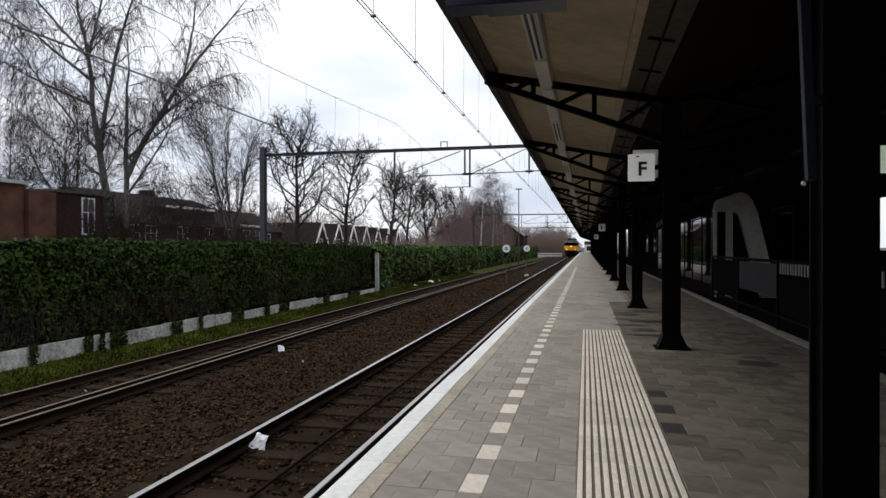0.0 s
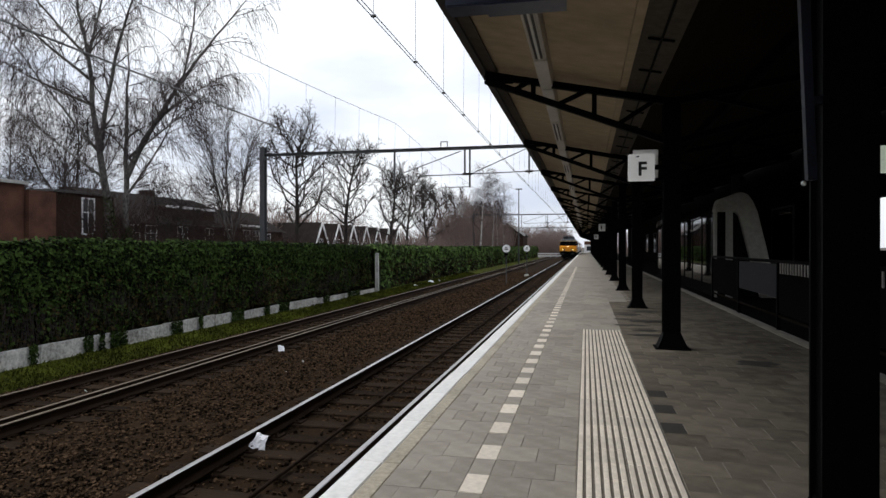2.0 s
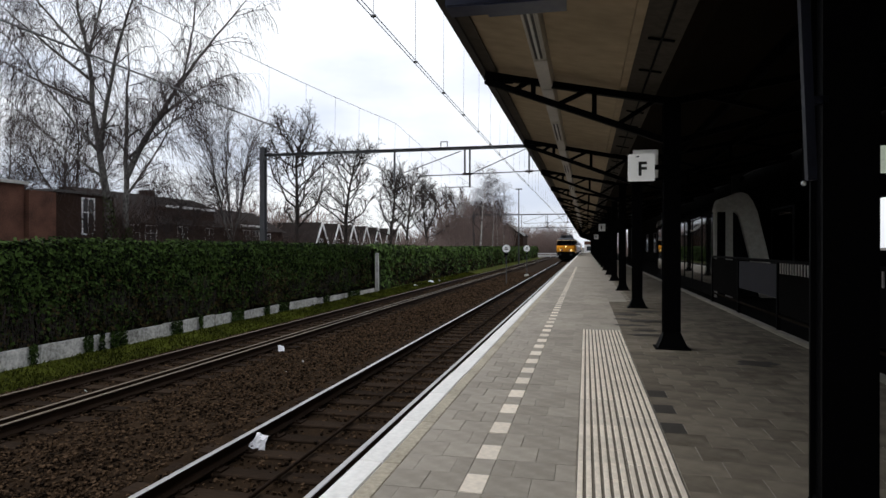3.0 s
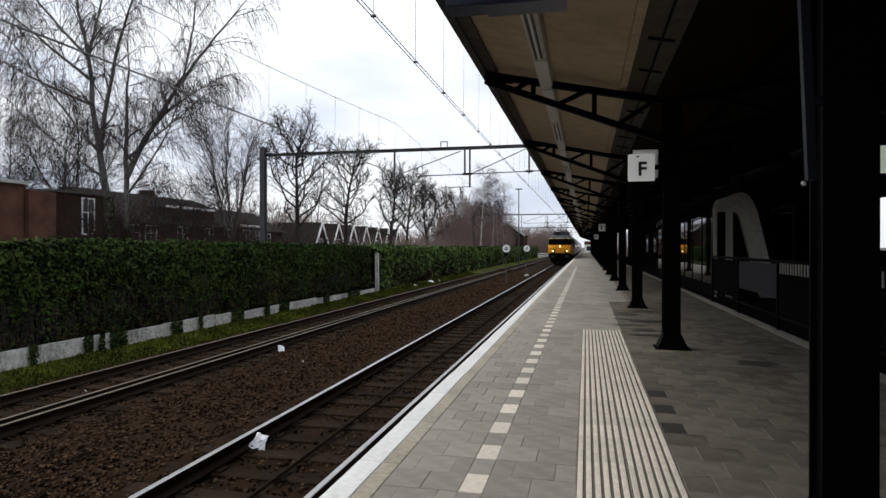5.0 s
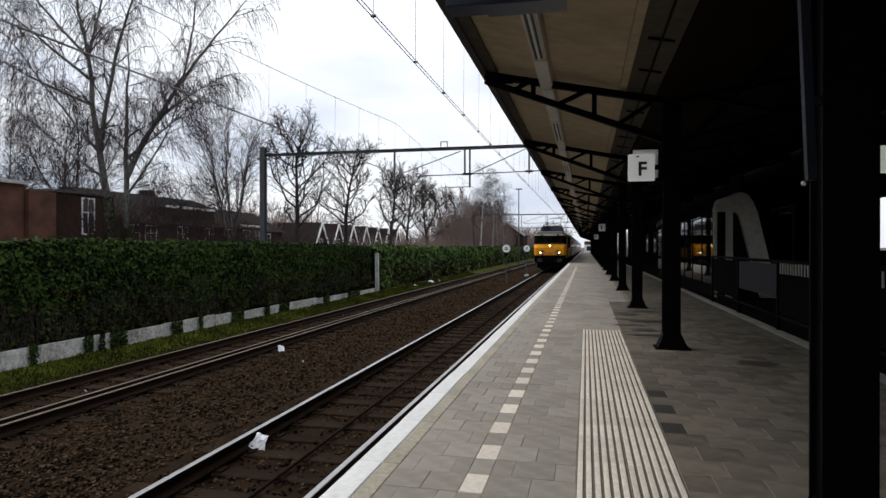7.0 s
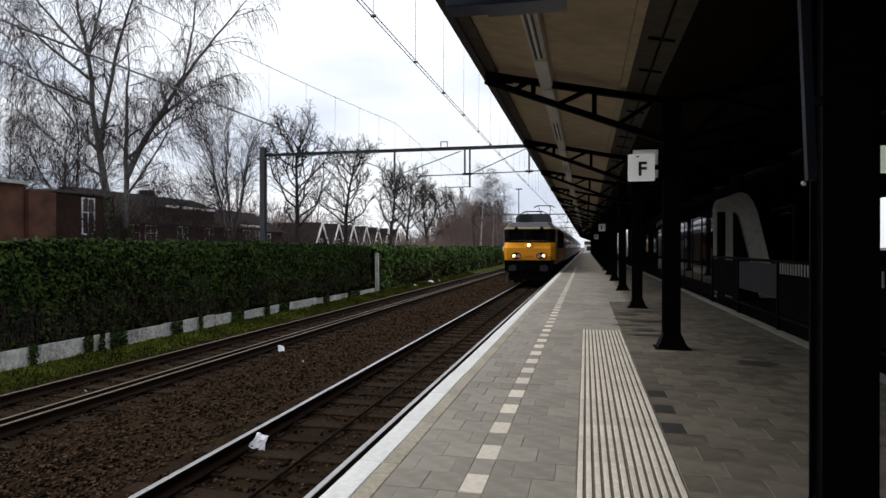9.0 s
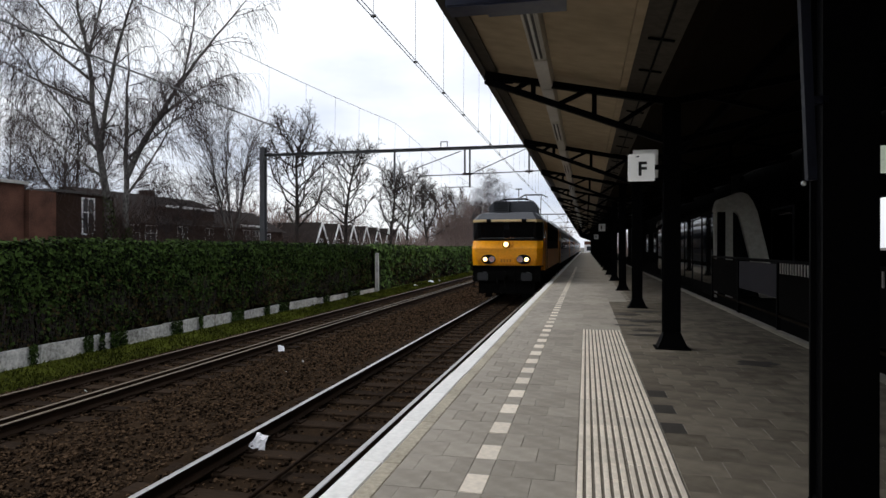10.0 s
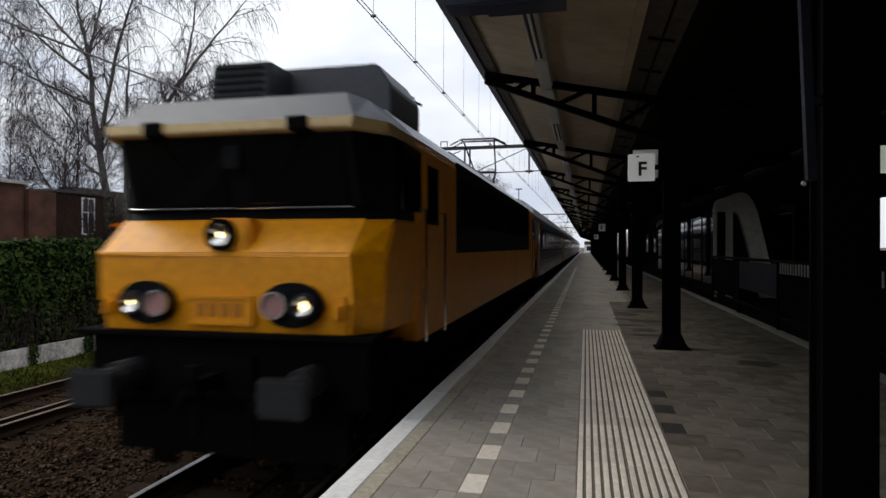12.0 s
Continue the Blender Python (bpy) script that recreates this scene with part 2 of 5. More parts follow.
# ---- mesh helpers ----
class Build:
    """Gathers boxes, tubes and profiles into one mesh."""

    def __init__(self):
        self.v, self.f = [], []

    def quadbox(self, c):
        i = len(self.v)
        self.v += [tuple(p) for p in c]
        self.f += [(i, i + 3, i + 2, i + 1), (i + 4, i + 5, i + 6, i + 7), (i, i + 1, i + 5, i + 4),
                   (i + 1, i + 2, i + 6, i + 5), (i + 2, i + 3, i + 7, i + 6), (i + 3, i, i + 4, i + 7)]
        return self

    def box(self, x0, x1, y0, y1, z0, z1):
        return self.quadbox([(x0, y0, z0), (x1, y0, z0), (x1, y1, z0), (x0, y1, z0), (x0, y0, z1), (x1, y0, z1), (x1, y1, z1), (x0, y1, z1)])

    def tile(self, x0, x1, y0, y1, z0, z1, e=0.006):
        """A box with chamfered top edges and no underside."""
        i = len(self.v)
        self.v += [(x0, y0, z0), (x1, y0, z0), (x1, y1, z0), (x0, y1, z0), (x0, y0, z1 - e), (x1, y0, z1 - e), (x1, y1, z1 - e), (x0, y1, z1 - e),
                   (x0 + e, y0 + e, z1), (x1 - e, y0 + e, z1), (x1 - e, y1 - e, z1), (x0 + e, y1 - e, z1)]
        for a in (0, 4):
            for k in range(4):
                j = (k + 1) % 4
                self.f.append((i + a + k, i + a + j, i + a + 4 + j, i + a + 4 + k))
        self.f.append((i + 8, i + 9, i + 10, i + 11))
        return self

    def tube(self, p, q, r0, r1=None, n=6, caps=True):
        r1 = r0 if r1 is None else r1
        p, q = Vector(p), Vector(q)
        d = q - p
        if d.length < 1e-6:
            return self
        d.normalize()
        a = d.orthogonal().normalized()
        b = d.cross(a)
        i = len(self.v)
        for c, r in ((p, r0), (q, r1)):
            for k in range(n):
                w = 2 * math.pi * k / n
                self.v.append(tuple(c + a * (r * math.cos(w)) + b * (r * math.sin(w))))
        for k in range(n):
            j = (k + 1) % n
            self.f.append((i + k, i + j, i + n + j, i + n + k))
        if caps:
            self.f.append(tuple(i + k for k in reversed(range(n))))
            self.f.append(tuple(i + n + k for k in range(n)))
        return self

    def bar(self, p, q, w, h):
        """A straight bar of width w and height h between two points (height towards z where it can)."""
        p, q = Vector(p), Vector(q)
        d = (q - p).normalized()
        s = d.cross(Vector((0, 0, 1)))
        s = Vector((1, 0, 0)) if s.length < 1e-4 else s.normalized()
        u = s.cross(d)
        s, u = s * (w / 2), u * (h / 2)
        return self.quadbox([p - s - u, p + s - u, q + s - u, q - s - u, p - s + u, p + s + u, q + s + u, q - s + u])

    def profile(self, pts, y0, y1, axis='y'):
        """Extrudes a closed outline; pts are (x, z) along y, or (y, z) along x."""
        i, n = len(self.v), len(pts)
        for y in (y0, y1):
            self.v += [(a, y, b) if axis == 'y' else (y, a, b) for a, b in pts]
        for k in range(n):
            j = (k + 1) % n
            self.f.append((i + k, i + j, i + n + j, i + n + k))
        self.f += [tuple(i + k for k in reversed(range(n))), tuple(i + n + k for k in range(n))]
        return self

    def mesh(self, name, mat, smooth=False):
        me = bpy.data.meshes.new(name)
        me.from_pydata(self.v, [], self.f)
        me.materials.append(mat)
        bm = bmesh.new()
        bm.from_mesh(me)
        if len(bm.faces) < 20000:
            bmesh.ops.recalc_face_normals(bm, faces=bm.faces)
        bm.to_mesh(me)
        bm.free()
        if smooth:
            me.polygons.foreach_set("use_smooth", [True] * len(me.polygons))
        return me


def put(name, b, mat, parent=None, label="", smooth=False, bevel=0.0, m=None):
    """Links a Build (or a ready mesh) as one object, under parent if given."""
    me = b.mesh(name, mat, smooth) if isinstance(b, Build) else b
    if bevel:
        bm = bmesh.new()
        bm.from_mesh(me)
        bmesh.ops.bevel(bm, geom=[e for e in bm.edges if len(e.link_faces) == 2 and e.calc_face_angle(0) > 0.5], offset=bevel, segments=2, affect='EDGES')
        bm.to_mesh(me)
        bm.free()
    ob = new(name, me)
    if parent:
        ob.parent = parent
    if m is not None:
        ob.matrix_basis = m
    return tagged(ob, label)


def empty(name, m, label, category, group="", kind=""):
    ob = new(name)
    ob.matrix_basis = m
    return tagged(ob, label, category, group, kind)


rng = random.Random(7)
# ---- ground, tracks ----
TOP1, TOP2 = -0.76, -0.92          # rail tops
X1, X2 = -3.14, -8.30              # track centres
b = Build()
xs = [-2500, -400, -120, -60, -30, -11.6, -10.4, -10.0, -1.75, 1.0, 8.0, 40, 400, 2500]
zs = [-1.3, -1.3, -1.3, -1.3, -1.3, -1.25, -1.16, -1.22, -1.22, -1.25, -1.25, -1.3, -1.3, -1.3]
ys = [-2500, -200, -30, 0, 20, 60, 150, 400, 2500]
for y in ys:
    b.v += [(x, y, z) for x, z in zip(xs, zs)]
for j in range(len(ys) - 1):
    for i in range(len(xs) - 1):
        a = j * len(xs) + i
        b.f.append((a, a + 1, a + 1 + len(xs), a + len(xs)))
tagged(put("ground", b, GROUND), "bare brown winter earth ground", "ground", kind="structure")


def bed_height(x):
    """Ballast height across the two tracks and the cess between them."""
    h = -1.10 + 0.05 * math.cos((x + 5.7) * 0.9)
    for c, top in ((X1, TOP1 - 0.17), (X2, TOP2 - 0.17)):
        d = abs(x - c)
        if d < 1.9:
            w = 1 if d < 1.25 else (1.9 - d) / 0.65
            h = h * (1 - w) + top * w
    return h


def ballast():
    b = Build()
    xs = np.arange(-10.05, -1.59, 0.12)
    ys = np.concatenate([np.arange(-12, -2, 0.4), np.arange(-2, 16, 0.12), np.arange(16, 40, 0.35), np.arange(40, 300, 2.5)])
    n = len(xs)
    for y in ys:
        for x in xs:
            e = noise.noise((x * 3, y * 3, 0)) * 0.025 + noise.noise((x * 9, y * 9, 4)) * 0.02 if y < 40 else 0
            sl = max(abs(x - X1), 0) < 1.25 or abs(x - X2) < 1.25
            b.v.append((x, y, bed_height(x) + e * (0.5 if sl else 1) - (0.035 if sl else 0) - (0.16 if x < -9.98 else 0)))
    for j in range(len(ys) - 1):
        for i in range(n - 1):
            a = j * n + i
            b.f.append((a, a + 1, a + 1 + n, a + n))
    tagged(put("ballast", b, BALLAST, smooth=True), "brown crushed-stone track ballast", "ballast", kind="structure")
    # loose stones where the eye can tell them apart
    s = Build()
    r = random.Random(3)
    corners = [(-1, -1, -1), (1, -1, -1), (1, 1, -1), (-1, 1, -1), (-1, -1, 1), (1, -1, 1), (1, 1, 1), (-1, 1, 1)]
    count = 0
    while count < 84000:
        y = -1.0 + 62 * r.random() ** 1.9
        x = r.uniform(-9.9, -1.75)
        on = abs(x - X1) < 1.3 or abs(x - X2) < 1.3
        if on and r.random() < 0.72:
            continue
        k = r.uniform(0.009, 0.023) * (1 + 0.025 * max(0, y - 12))
        a, t = r.uniform(0, 6.28), r.uniform(-0.6, 0.6)
        ca, sa = math.cos(a), math.sin(a)
        z = bed_height(x) + r.uniform(-0.01, 0.02) - (0.03 if on else 0)
        pts = []
        for cx, cy, cz in corners:
            cx, cy, cz = (q * k * r.uniform(0.55, 1.1) for q in (cx, cy, cz * 0.95))
            cy, cz = cy * math.cos(t) - cz * math.sin(t), cy * math.sin(t) + cz * math.cos(t)
            pts.append((x + cx * ca - cy * sa, y + cx * sa + cy * ca, z + cz))
        s.quadbox(pts)
        count += 1
    tagged(put("ballast_stones", s, STONE), "loose angular brown ballast stones between the rails", "gravel", kind="stuff")


ballast()


def track(number, cx, top, head, rail_label):
    t = empty("track_%d" % number, pose(0, 0, 0), "%s on dark timber sleepers" % rail_label, "railway track", kind="structure")
    prof = [(-0.07, 0), (0.07, 0), (0.07, 0.012), (0.02, 0.035), (0.012, 0.05), (0.012, 0.112), (0.034, 0.125), (0.036, 0.15), (-0.036, 0.15), (-0.034, 0.125),
            (-0.012, 0.112), (-0.012, 0.05), (-0.02, 0.035), (-0.07, 0.012)]
    for s in (-1, 1):
        x = cx + s * 0.7525
        r = put("rail", Build().profile([(x + a, top - 0.153 + z) for a, z in prof], -12, 300), RAIL_SIDE, t)
        put("rail_head", Build().profile([(x - 0.033, top - 0.002), (x + 0.033, top - 0.002), (x + 0.026, top + 0.002), (x - 0.026, top + 0.002)], -12, 300), head, r)
    sl = Build().tile(-1.28, 1.28, -0.125, 0.125, -0.16, 0, 0.012).mesh("sleeper", SLEEPER)
    plate = Build().box(-0.17, 0.17, -0.08, 0.08, 0, 0.018)
    for s in (-1, 1):
        for q in (-1, 1):
            plate.tube((s * 0.1, q * 0.05, 0.018), (s * 0.1, q * 0.05, 0.05), 0.016, n=6)
    pl = plate.mesh("base_plate", RAIL_SIDE)
    for k in range(168):
        y = -10.76 + 0.62 * k
        m = pose(cx + rng.uniform(-0.02, 0.02), y, top - 0.172 + rng.uniform(-0.006, 0.004), 0, 0, rng.uniform(-0.6, 0.6))
        o = put("sleeper", sl, SLEEPER, t, m=m)
        if 14 < k < 58:
            for s in (-1, 1):
                put("base_plate", pl, RAIL_SIDE, o, m=pose(s * 0.7525, 0, 0.0))
    return t


t1 = track(1, X1, TOP1, RAIL_TOP, "polished steel rails")
t2 = track(2, X2, TOP2, RAIL_DULL, "dull brown steel rails")
check = put("check_rail", Build().profile([(X2 + 0.43, TOP2 - 0.15), (X2 + 0.53, TOP2 - 0.15), (X2 + 0.50, TOP2 - 0.03), (X2 + 0.515, TOP2 - 0.01), (X2 + 0.44, TOP2 - 0.01), (X2 + 0.455, TOP2 - 0.03)], -12, 120), RAIL_SIDE, t2, "rusty check rail inside the running rail")
put("rail_head", Build().profile([(X2 + 0.445, TOP2 - 0.012), (X2 + 0.51, TOP2 - 0.012), (X2 + 0.505, TOP2 - 0.006), (X2 + 0.45, TOP2 - 0.006)], -12, 120), RAIL_DULL, check)
put("cable_conduit", Build().tube((X1 + 0.09, -4, TOP1 - 0.135), (X1 + 0.03, 90, TOP1 - 0.135), 0.022, n=8), RAIL_SIDE, t1, "thin rusty conduit between the rails")

# grass verge in front of the hedge
b = Build()
r = random.Random(5)
for k in range(26000):
    y = -1 + 60 * r.random() ** 1.6
    x = r.uniform(-10.95, -9.95)
    h = r.uniform(0.03, 0.09)
    z = -1.17 + 0.2 * min(1, max(0, (-9.95 - x) / 1.0)) + 0.03 * noise.noise((x * 2, y, 1))
    a = r.uniform(0, 6.28)
    w = 0.012 + 0.0006 * y
    dx, dy = w * math.cos(a), w * math.sin(a)
    i = len(b.v)
    b.v += [(x - dx, y - dy, z), (x + dx, y + dy, z), (x + r.uniform(-0.04, 0.04), y + r.uniform(-0.04, 0.04), z + h)]
    b.f.append((i, i + 1, i + 2))
tagged(put("grass_verge", b, GRASS), "short yellowish-green grass along the track", "grass", kind="stuff")
b = Build()
for j in range(61):
    for i in range(5):
        x, y = -11.3 + i * 0.34, -4 + j * 2.5
        b.v.append((x, y, -1.17 + 0.2 * min(1, max(0, (-9.95 - x) / 1.0)) + 0.03 * noise.noise((x * 2, y, 1)) - (0.1 if i == 4 else 0)))
for j in range(60):
    for i in range(4):
        a = j * 5 + i
        b.f.append((a, a + 1, a + 6, a + 5))
tagged(put("verge_soil", b, GRASS, smooth=True), "mossy green strip of turf beside the rails", "turf", kind="structure")

# ---- platform ----
EDGE = -1.49
platform = empty("platform", pose(0, 0, 0), "grey paved railway platform with white edge", "platform", kind="structure")
put("platform_wall", Build().box(EDGE + 0.10, EDGE + 0.35, -30, 170, -1.3, -0.2), CONCRETE, platform, "rough concrete platform wall")
put("platform_core", Build().box(EDGE + 0.34, 3.3, -30, 170, -1.3, -0.0048), JOINT, platform, "sandy joints under the paving")
put("far_paving", Build().box(EDGE + 0.285, 1.4, 46, 170, -0.016, 0), PAVER_FAR, platform, "plain grey paving")
put("far_paving", Build().box(1.404, 3.18, 46, 170, -0.016, 0), PAVER_BROWN_FAR, platform, "plain darker brown paving")
put("near_paving", Build().box(EDGE + 0.285, 3.18, -30, -5.1, -0.016, 0), PAVER_FAR, platform, "plain grey paving")

# coping blocks with a white-painted outer edge
cop = Build().tile(0.164, 0.285, 0.004, 0.996, -0.2, 0, 0.008).mesh("coping", COPING)
whi = Build().tile(-0.012, 0.166, 0.003, 0.997, -0.2, 0.004, 0.01).mesh("white_edge", COPING_WHITE)
for k in range(-12, 170):
    c = put("coping", cop, COPING, platform, m=pose(EDGE + rng.uniform(-0.003, 0.003), k, rng.uniform(-0.003, 0.002)))
    put("white_edge", whi, COPING_WHITE, c)

# pavers, marking dashes and the ribbed guide strip
TH = 0.016
rest, rest_brown = Build(), Build()
shared = {}
singles = 0


def course(row, y):
    """The stretches across the platform of one course: alternate courses lie half a paver over."""
    out = [(-1.205, -0.97), (-0.97, -0.735)] if row % 2 else [(-1.205, -1.09), (-1.09, -0.85), (-0.85, -0.735)]
    out.append((-0.735, -0.59))
    out += [(-0.59, -0.325), (-0.325, -0.06)] if row % 2 else [(-0.59, -0.455), (-0.455, -0.19), (-0.19, -0.06)]
    if y > 11.15:
        out += [(-0.06, 0.265), (0.265, 0.59)] if row % 2 else [(-0.06, 0.1), (0.1, 0.43), (0.43, 0.59)]
    x = 0.59
    if row % 2 == 0:
        out.append((0.59, 0.77))
        x = 0.77
    while x < 3.15:
        out.append((x, min(x + 0.3, 3.18)))
        x += 0.3
    return out


for row in range(-20, 150):
    y = 0.92 + 0.3 * row
    for xa, xb in course(row, y):
        dash = abs(xa + 0.735) < 0.01 and row % 2 == 1
        dark = abs(xb - 0.77) < 0.01 and row in (14, 16, 18)
        lift = rng.uniform(-0.003, 0.001)
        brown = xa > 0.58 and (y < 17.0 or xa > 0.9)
        near = 3.0 < y < 9.0 and xb <= 1.9
        if dash or dark or (near and singles < 300):
            key = (round(xb - xa, 3), dash, dark, brown)
            if key not in shared:
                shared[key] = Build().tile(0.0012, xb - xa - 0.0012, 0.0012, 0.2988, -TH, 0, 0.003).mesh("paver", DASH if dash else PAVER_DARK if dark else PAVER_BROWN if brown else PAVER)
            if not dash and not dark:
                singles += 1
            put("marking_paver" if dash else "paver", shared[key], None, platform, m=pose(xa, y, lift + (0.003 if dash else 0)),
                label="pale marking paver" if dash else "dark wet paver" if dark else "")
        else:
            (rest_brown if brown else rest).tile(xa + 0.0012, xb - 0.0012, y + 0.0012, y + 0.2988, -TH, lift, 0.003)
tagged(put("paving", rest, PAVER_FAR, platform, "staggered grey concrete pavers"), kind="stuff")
tagged(put("paving", rest_brown, PAVER_BROWN_FAR, platform, "staggered darker brown pavers"), kind="stuff")
bed = Build().box(0.002, 0.323, 0.002, 0.298, -TH, -0.0035).mesh("rib_bed", GROOVE)
rib = Build()
for k in range(6):
    a = 0.006 + k * 0.0535
    rib.profile([(a, -0.010), (a + 0.040, -0.010), (a + 0.034, 0.005), (a + 0.006, 0.005)], 0.002, 0.298)
ribm = rib.mesh("ribbed_tile", RIB)
for k in range(-16, 34):
    for s in (0, 1):
        o = put("ribbed_tile", ribm, RIB, platform, "pale ribbed guide tile", m=pose(-0.06 + 0.325 * s, 1.0 + 0.3 * k, rng.uniform(-0.001, 0.002)))
        put("rib_bed", bed, GROOVE, o)
# line in the coping colour, duller than the edge paint
put("white_line", Build().box(3.06, 3.18, 1.0, 170, -0.01, 0.004), COPING, platform, "dull pale line along the fence")

# damp patches round the second and third columns
r = random.Random(9)
for x, y, a, c in ((1.02, 10.7, 0.34, 0.16), (0.78, 12.0, 0.30, 0.14), (1.15, 12.7, 0.36, 0.20), (0.85, 13.9, 0.26, 0.24), (1.25, 14.6, 0.3, 0.2), (1.02, 11.3, 0.24, 0.12), (0.72, 13.0, 0.2, 0.12), (2.05, 8.4, 0.22, 0.2)):
    b = Build()
    b.v.append((x, y, 0.0025))
    for k in range(40):
        w = 2 * math.pi * k / 40
        q = 1 + 0.45 * noise.noise((2 * math.cos(w) + x * 5, 2 * math.sin(w), y)) + 0.2 * noise.noise((6 * math.cos(w), 6 * math.sin(w), y * 3))
        b.v.append((x + a * q * math.cos(w), y + c * q * math.sin(w), 0.0025))
        b.f.append((0, k + 1, (k + 1) % 40 + 1))
    put("damp_patch", b, PAVER_DARK, platform, "dark damp stain")

# ---- canopy ----
COL_X, COL_Y0, COL_STEP, COL_N = 1.19, 3.30, 6.12, 26
ROOF_END = COL_Y0 + COL_STEP * (COL_N - 0.5)
canopy_roof = empty("canopy_roof", pose(0, 0, 0), "butterfly canopy roof, cream boarding and dark fascia", "canopy", kind="structure")
# R_X is stretched to the added wall so no daylight enters there
E_X, E_Z, V_Z, R_X, R_Z = -1.51, 4.19, 3.64, 6.4, 4.45


def roof_z(x):
    return E_Z + (V_Z - E_Z) * (x - E_X) / (COL_X - E_X) if x < COL_X else V_Z + (R_Z - V_Z) * (x - COL_X) / (R_X - COL_X)


VX = 0.50
put("ceiling", Build().profile([(E_X, E_Z), (VX, roof_z(VX)), (VX, roof_z(VX) + 0.12), (E_X, E_Z + 0.12)], -30, ROOF_END), ROOF_BOARD, canopy_roof, "cream-brown painted boarding")
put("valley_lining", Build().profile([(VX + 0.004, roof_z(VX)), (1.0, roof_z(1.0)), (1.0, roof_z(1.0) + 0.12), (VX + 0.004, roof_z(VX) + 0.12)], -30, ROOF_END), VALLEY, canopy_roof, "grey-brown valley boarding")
# from here the ceiling's fade into shade is put into the board colour
put("ceiling", Build().profile([(1.004, roof_z(1.004)), (COL_X, V_Z), (COL_X, V_Z + 0.12), (1.004, roof_z(1.004) + 0.12)], -30, ROOF_END), SHADE_BROWN, canopy_roof, "brown boarding darkened for shade")
put("ceiling", Build().profile([(COL_X, V_Z), (R_X, R_Z), (R_X, R_Z + 0.12), (COL_X, V_Z + 0.12)], -30, ROOF_END), SHADE_BROWN, canopy_roof, "brown boarding darkened for shade")
put("cover_strip", Build().box(VX - 0.03, VX + 0.07, -30, ROOF_END, roof_z(VX) - 0.06, roof_z(VX) - 0.008), ROOF_BOARD, canopy_roof, "cream cover strip")
put("fascia", Build().profile([(E_X - 0.075, E_Z - 0.09), (E_X + 0.03, E_Z - 0.10), (E_X + 0.03, E_Z + 0.16), (E_X - 0.09, E_Z + 0.17)], -30, ROOF_END), ROOF_EDGE, canopy_roof, "dark zinc edge trim")
put("eaves_board", Build().profile([(E_X + 0.03, E_Z - 0.06), (E_X + 0.20, E_Z - 0.10), (E_X + 0.20, E_Z - 0.08), (E_X + 0.03, E_Z - 0.01)], -30, ROOF_END), VALLEY, canopy_roof, "grey eaves lining")

conduit = put("ceiling_conduit", Build().tube((0.80, -2, roof_z(0.80) - 0.03), (0.80, ROOF_END, roof_z(0.80) - 0.03), 0.014, n=6), STEEL_BLACK, canopy_roof, "thin black conduit under the valley boarding")
for k in range(24):
    put("cross_bar", Build().bar((0.66, 4.7 + 1.25 * k, roof_z(0.66) - 0.02), (0.94, 4.7 + 1.25 * k, roof_z(0.94) - 0.02), 0.03, 0.02), STEEL_BLACK, conduit)
for x, w, h in ((2.2, 0.08, 0.14), (3.4, 0.08, 0.14)):
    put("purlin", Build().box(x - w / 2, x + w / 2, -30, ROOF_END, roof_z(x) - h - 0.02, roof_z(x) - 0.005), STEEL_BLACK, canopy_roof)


def canopy_column():
    c = empty("canopy_column", pose(0, 0, 0), "black riveted steel canopy column with lattice brackets", "column", "canopy columns")
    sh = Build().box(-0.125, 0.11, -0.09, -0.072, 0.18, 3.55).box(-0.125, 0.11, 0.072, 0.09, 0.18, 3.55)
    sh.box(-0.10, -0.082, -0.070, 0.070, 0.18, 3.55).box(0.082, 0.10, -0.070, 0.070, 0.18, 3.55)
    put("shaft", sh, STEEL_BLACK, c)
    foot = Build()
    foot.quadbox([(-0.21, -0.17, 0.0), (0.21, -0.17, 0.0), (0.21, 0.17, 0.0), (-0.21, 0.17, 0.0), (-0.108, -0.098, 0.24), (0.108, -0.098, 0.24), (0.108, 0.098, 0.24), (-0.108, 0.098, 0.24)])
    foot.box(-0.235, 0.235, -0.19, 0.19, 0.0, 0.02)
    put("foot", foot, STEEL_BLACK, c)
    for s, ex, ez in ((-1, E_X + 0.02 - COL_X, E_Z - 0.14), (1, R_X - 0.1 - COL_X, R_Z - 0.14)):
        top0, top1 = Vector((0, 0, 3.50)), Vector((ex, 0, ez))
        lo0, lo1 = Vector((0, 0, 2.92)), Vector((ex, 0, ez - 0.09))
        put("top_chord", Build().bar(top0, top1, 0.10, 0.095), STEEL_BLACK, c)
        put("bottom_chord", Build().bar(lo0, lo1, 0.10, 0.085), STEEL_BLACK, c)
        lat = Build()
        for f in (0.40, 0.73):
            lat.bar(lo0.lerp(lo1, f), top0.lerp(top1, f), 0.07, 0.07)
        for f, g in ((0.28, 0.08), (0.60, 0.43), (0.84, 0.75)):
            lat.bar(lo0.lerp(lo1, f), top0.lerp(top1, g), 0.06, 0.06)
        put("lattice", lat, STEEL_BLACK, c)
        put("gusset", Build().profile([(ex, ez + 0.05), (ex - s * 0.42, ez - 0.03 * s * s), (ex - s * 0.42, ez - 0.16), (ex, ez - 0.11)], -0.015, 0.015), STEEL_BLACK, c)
    return c


first = canopy_column()
first.matrix_basis = pose(COL_X, COL_Y0, 0)
for k in range(-2, COL_N):
    if k:
        copy_thing(first, pose(COL_X, COL_Y0 + k * COL_STEP, 0))
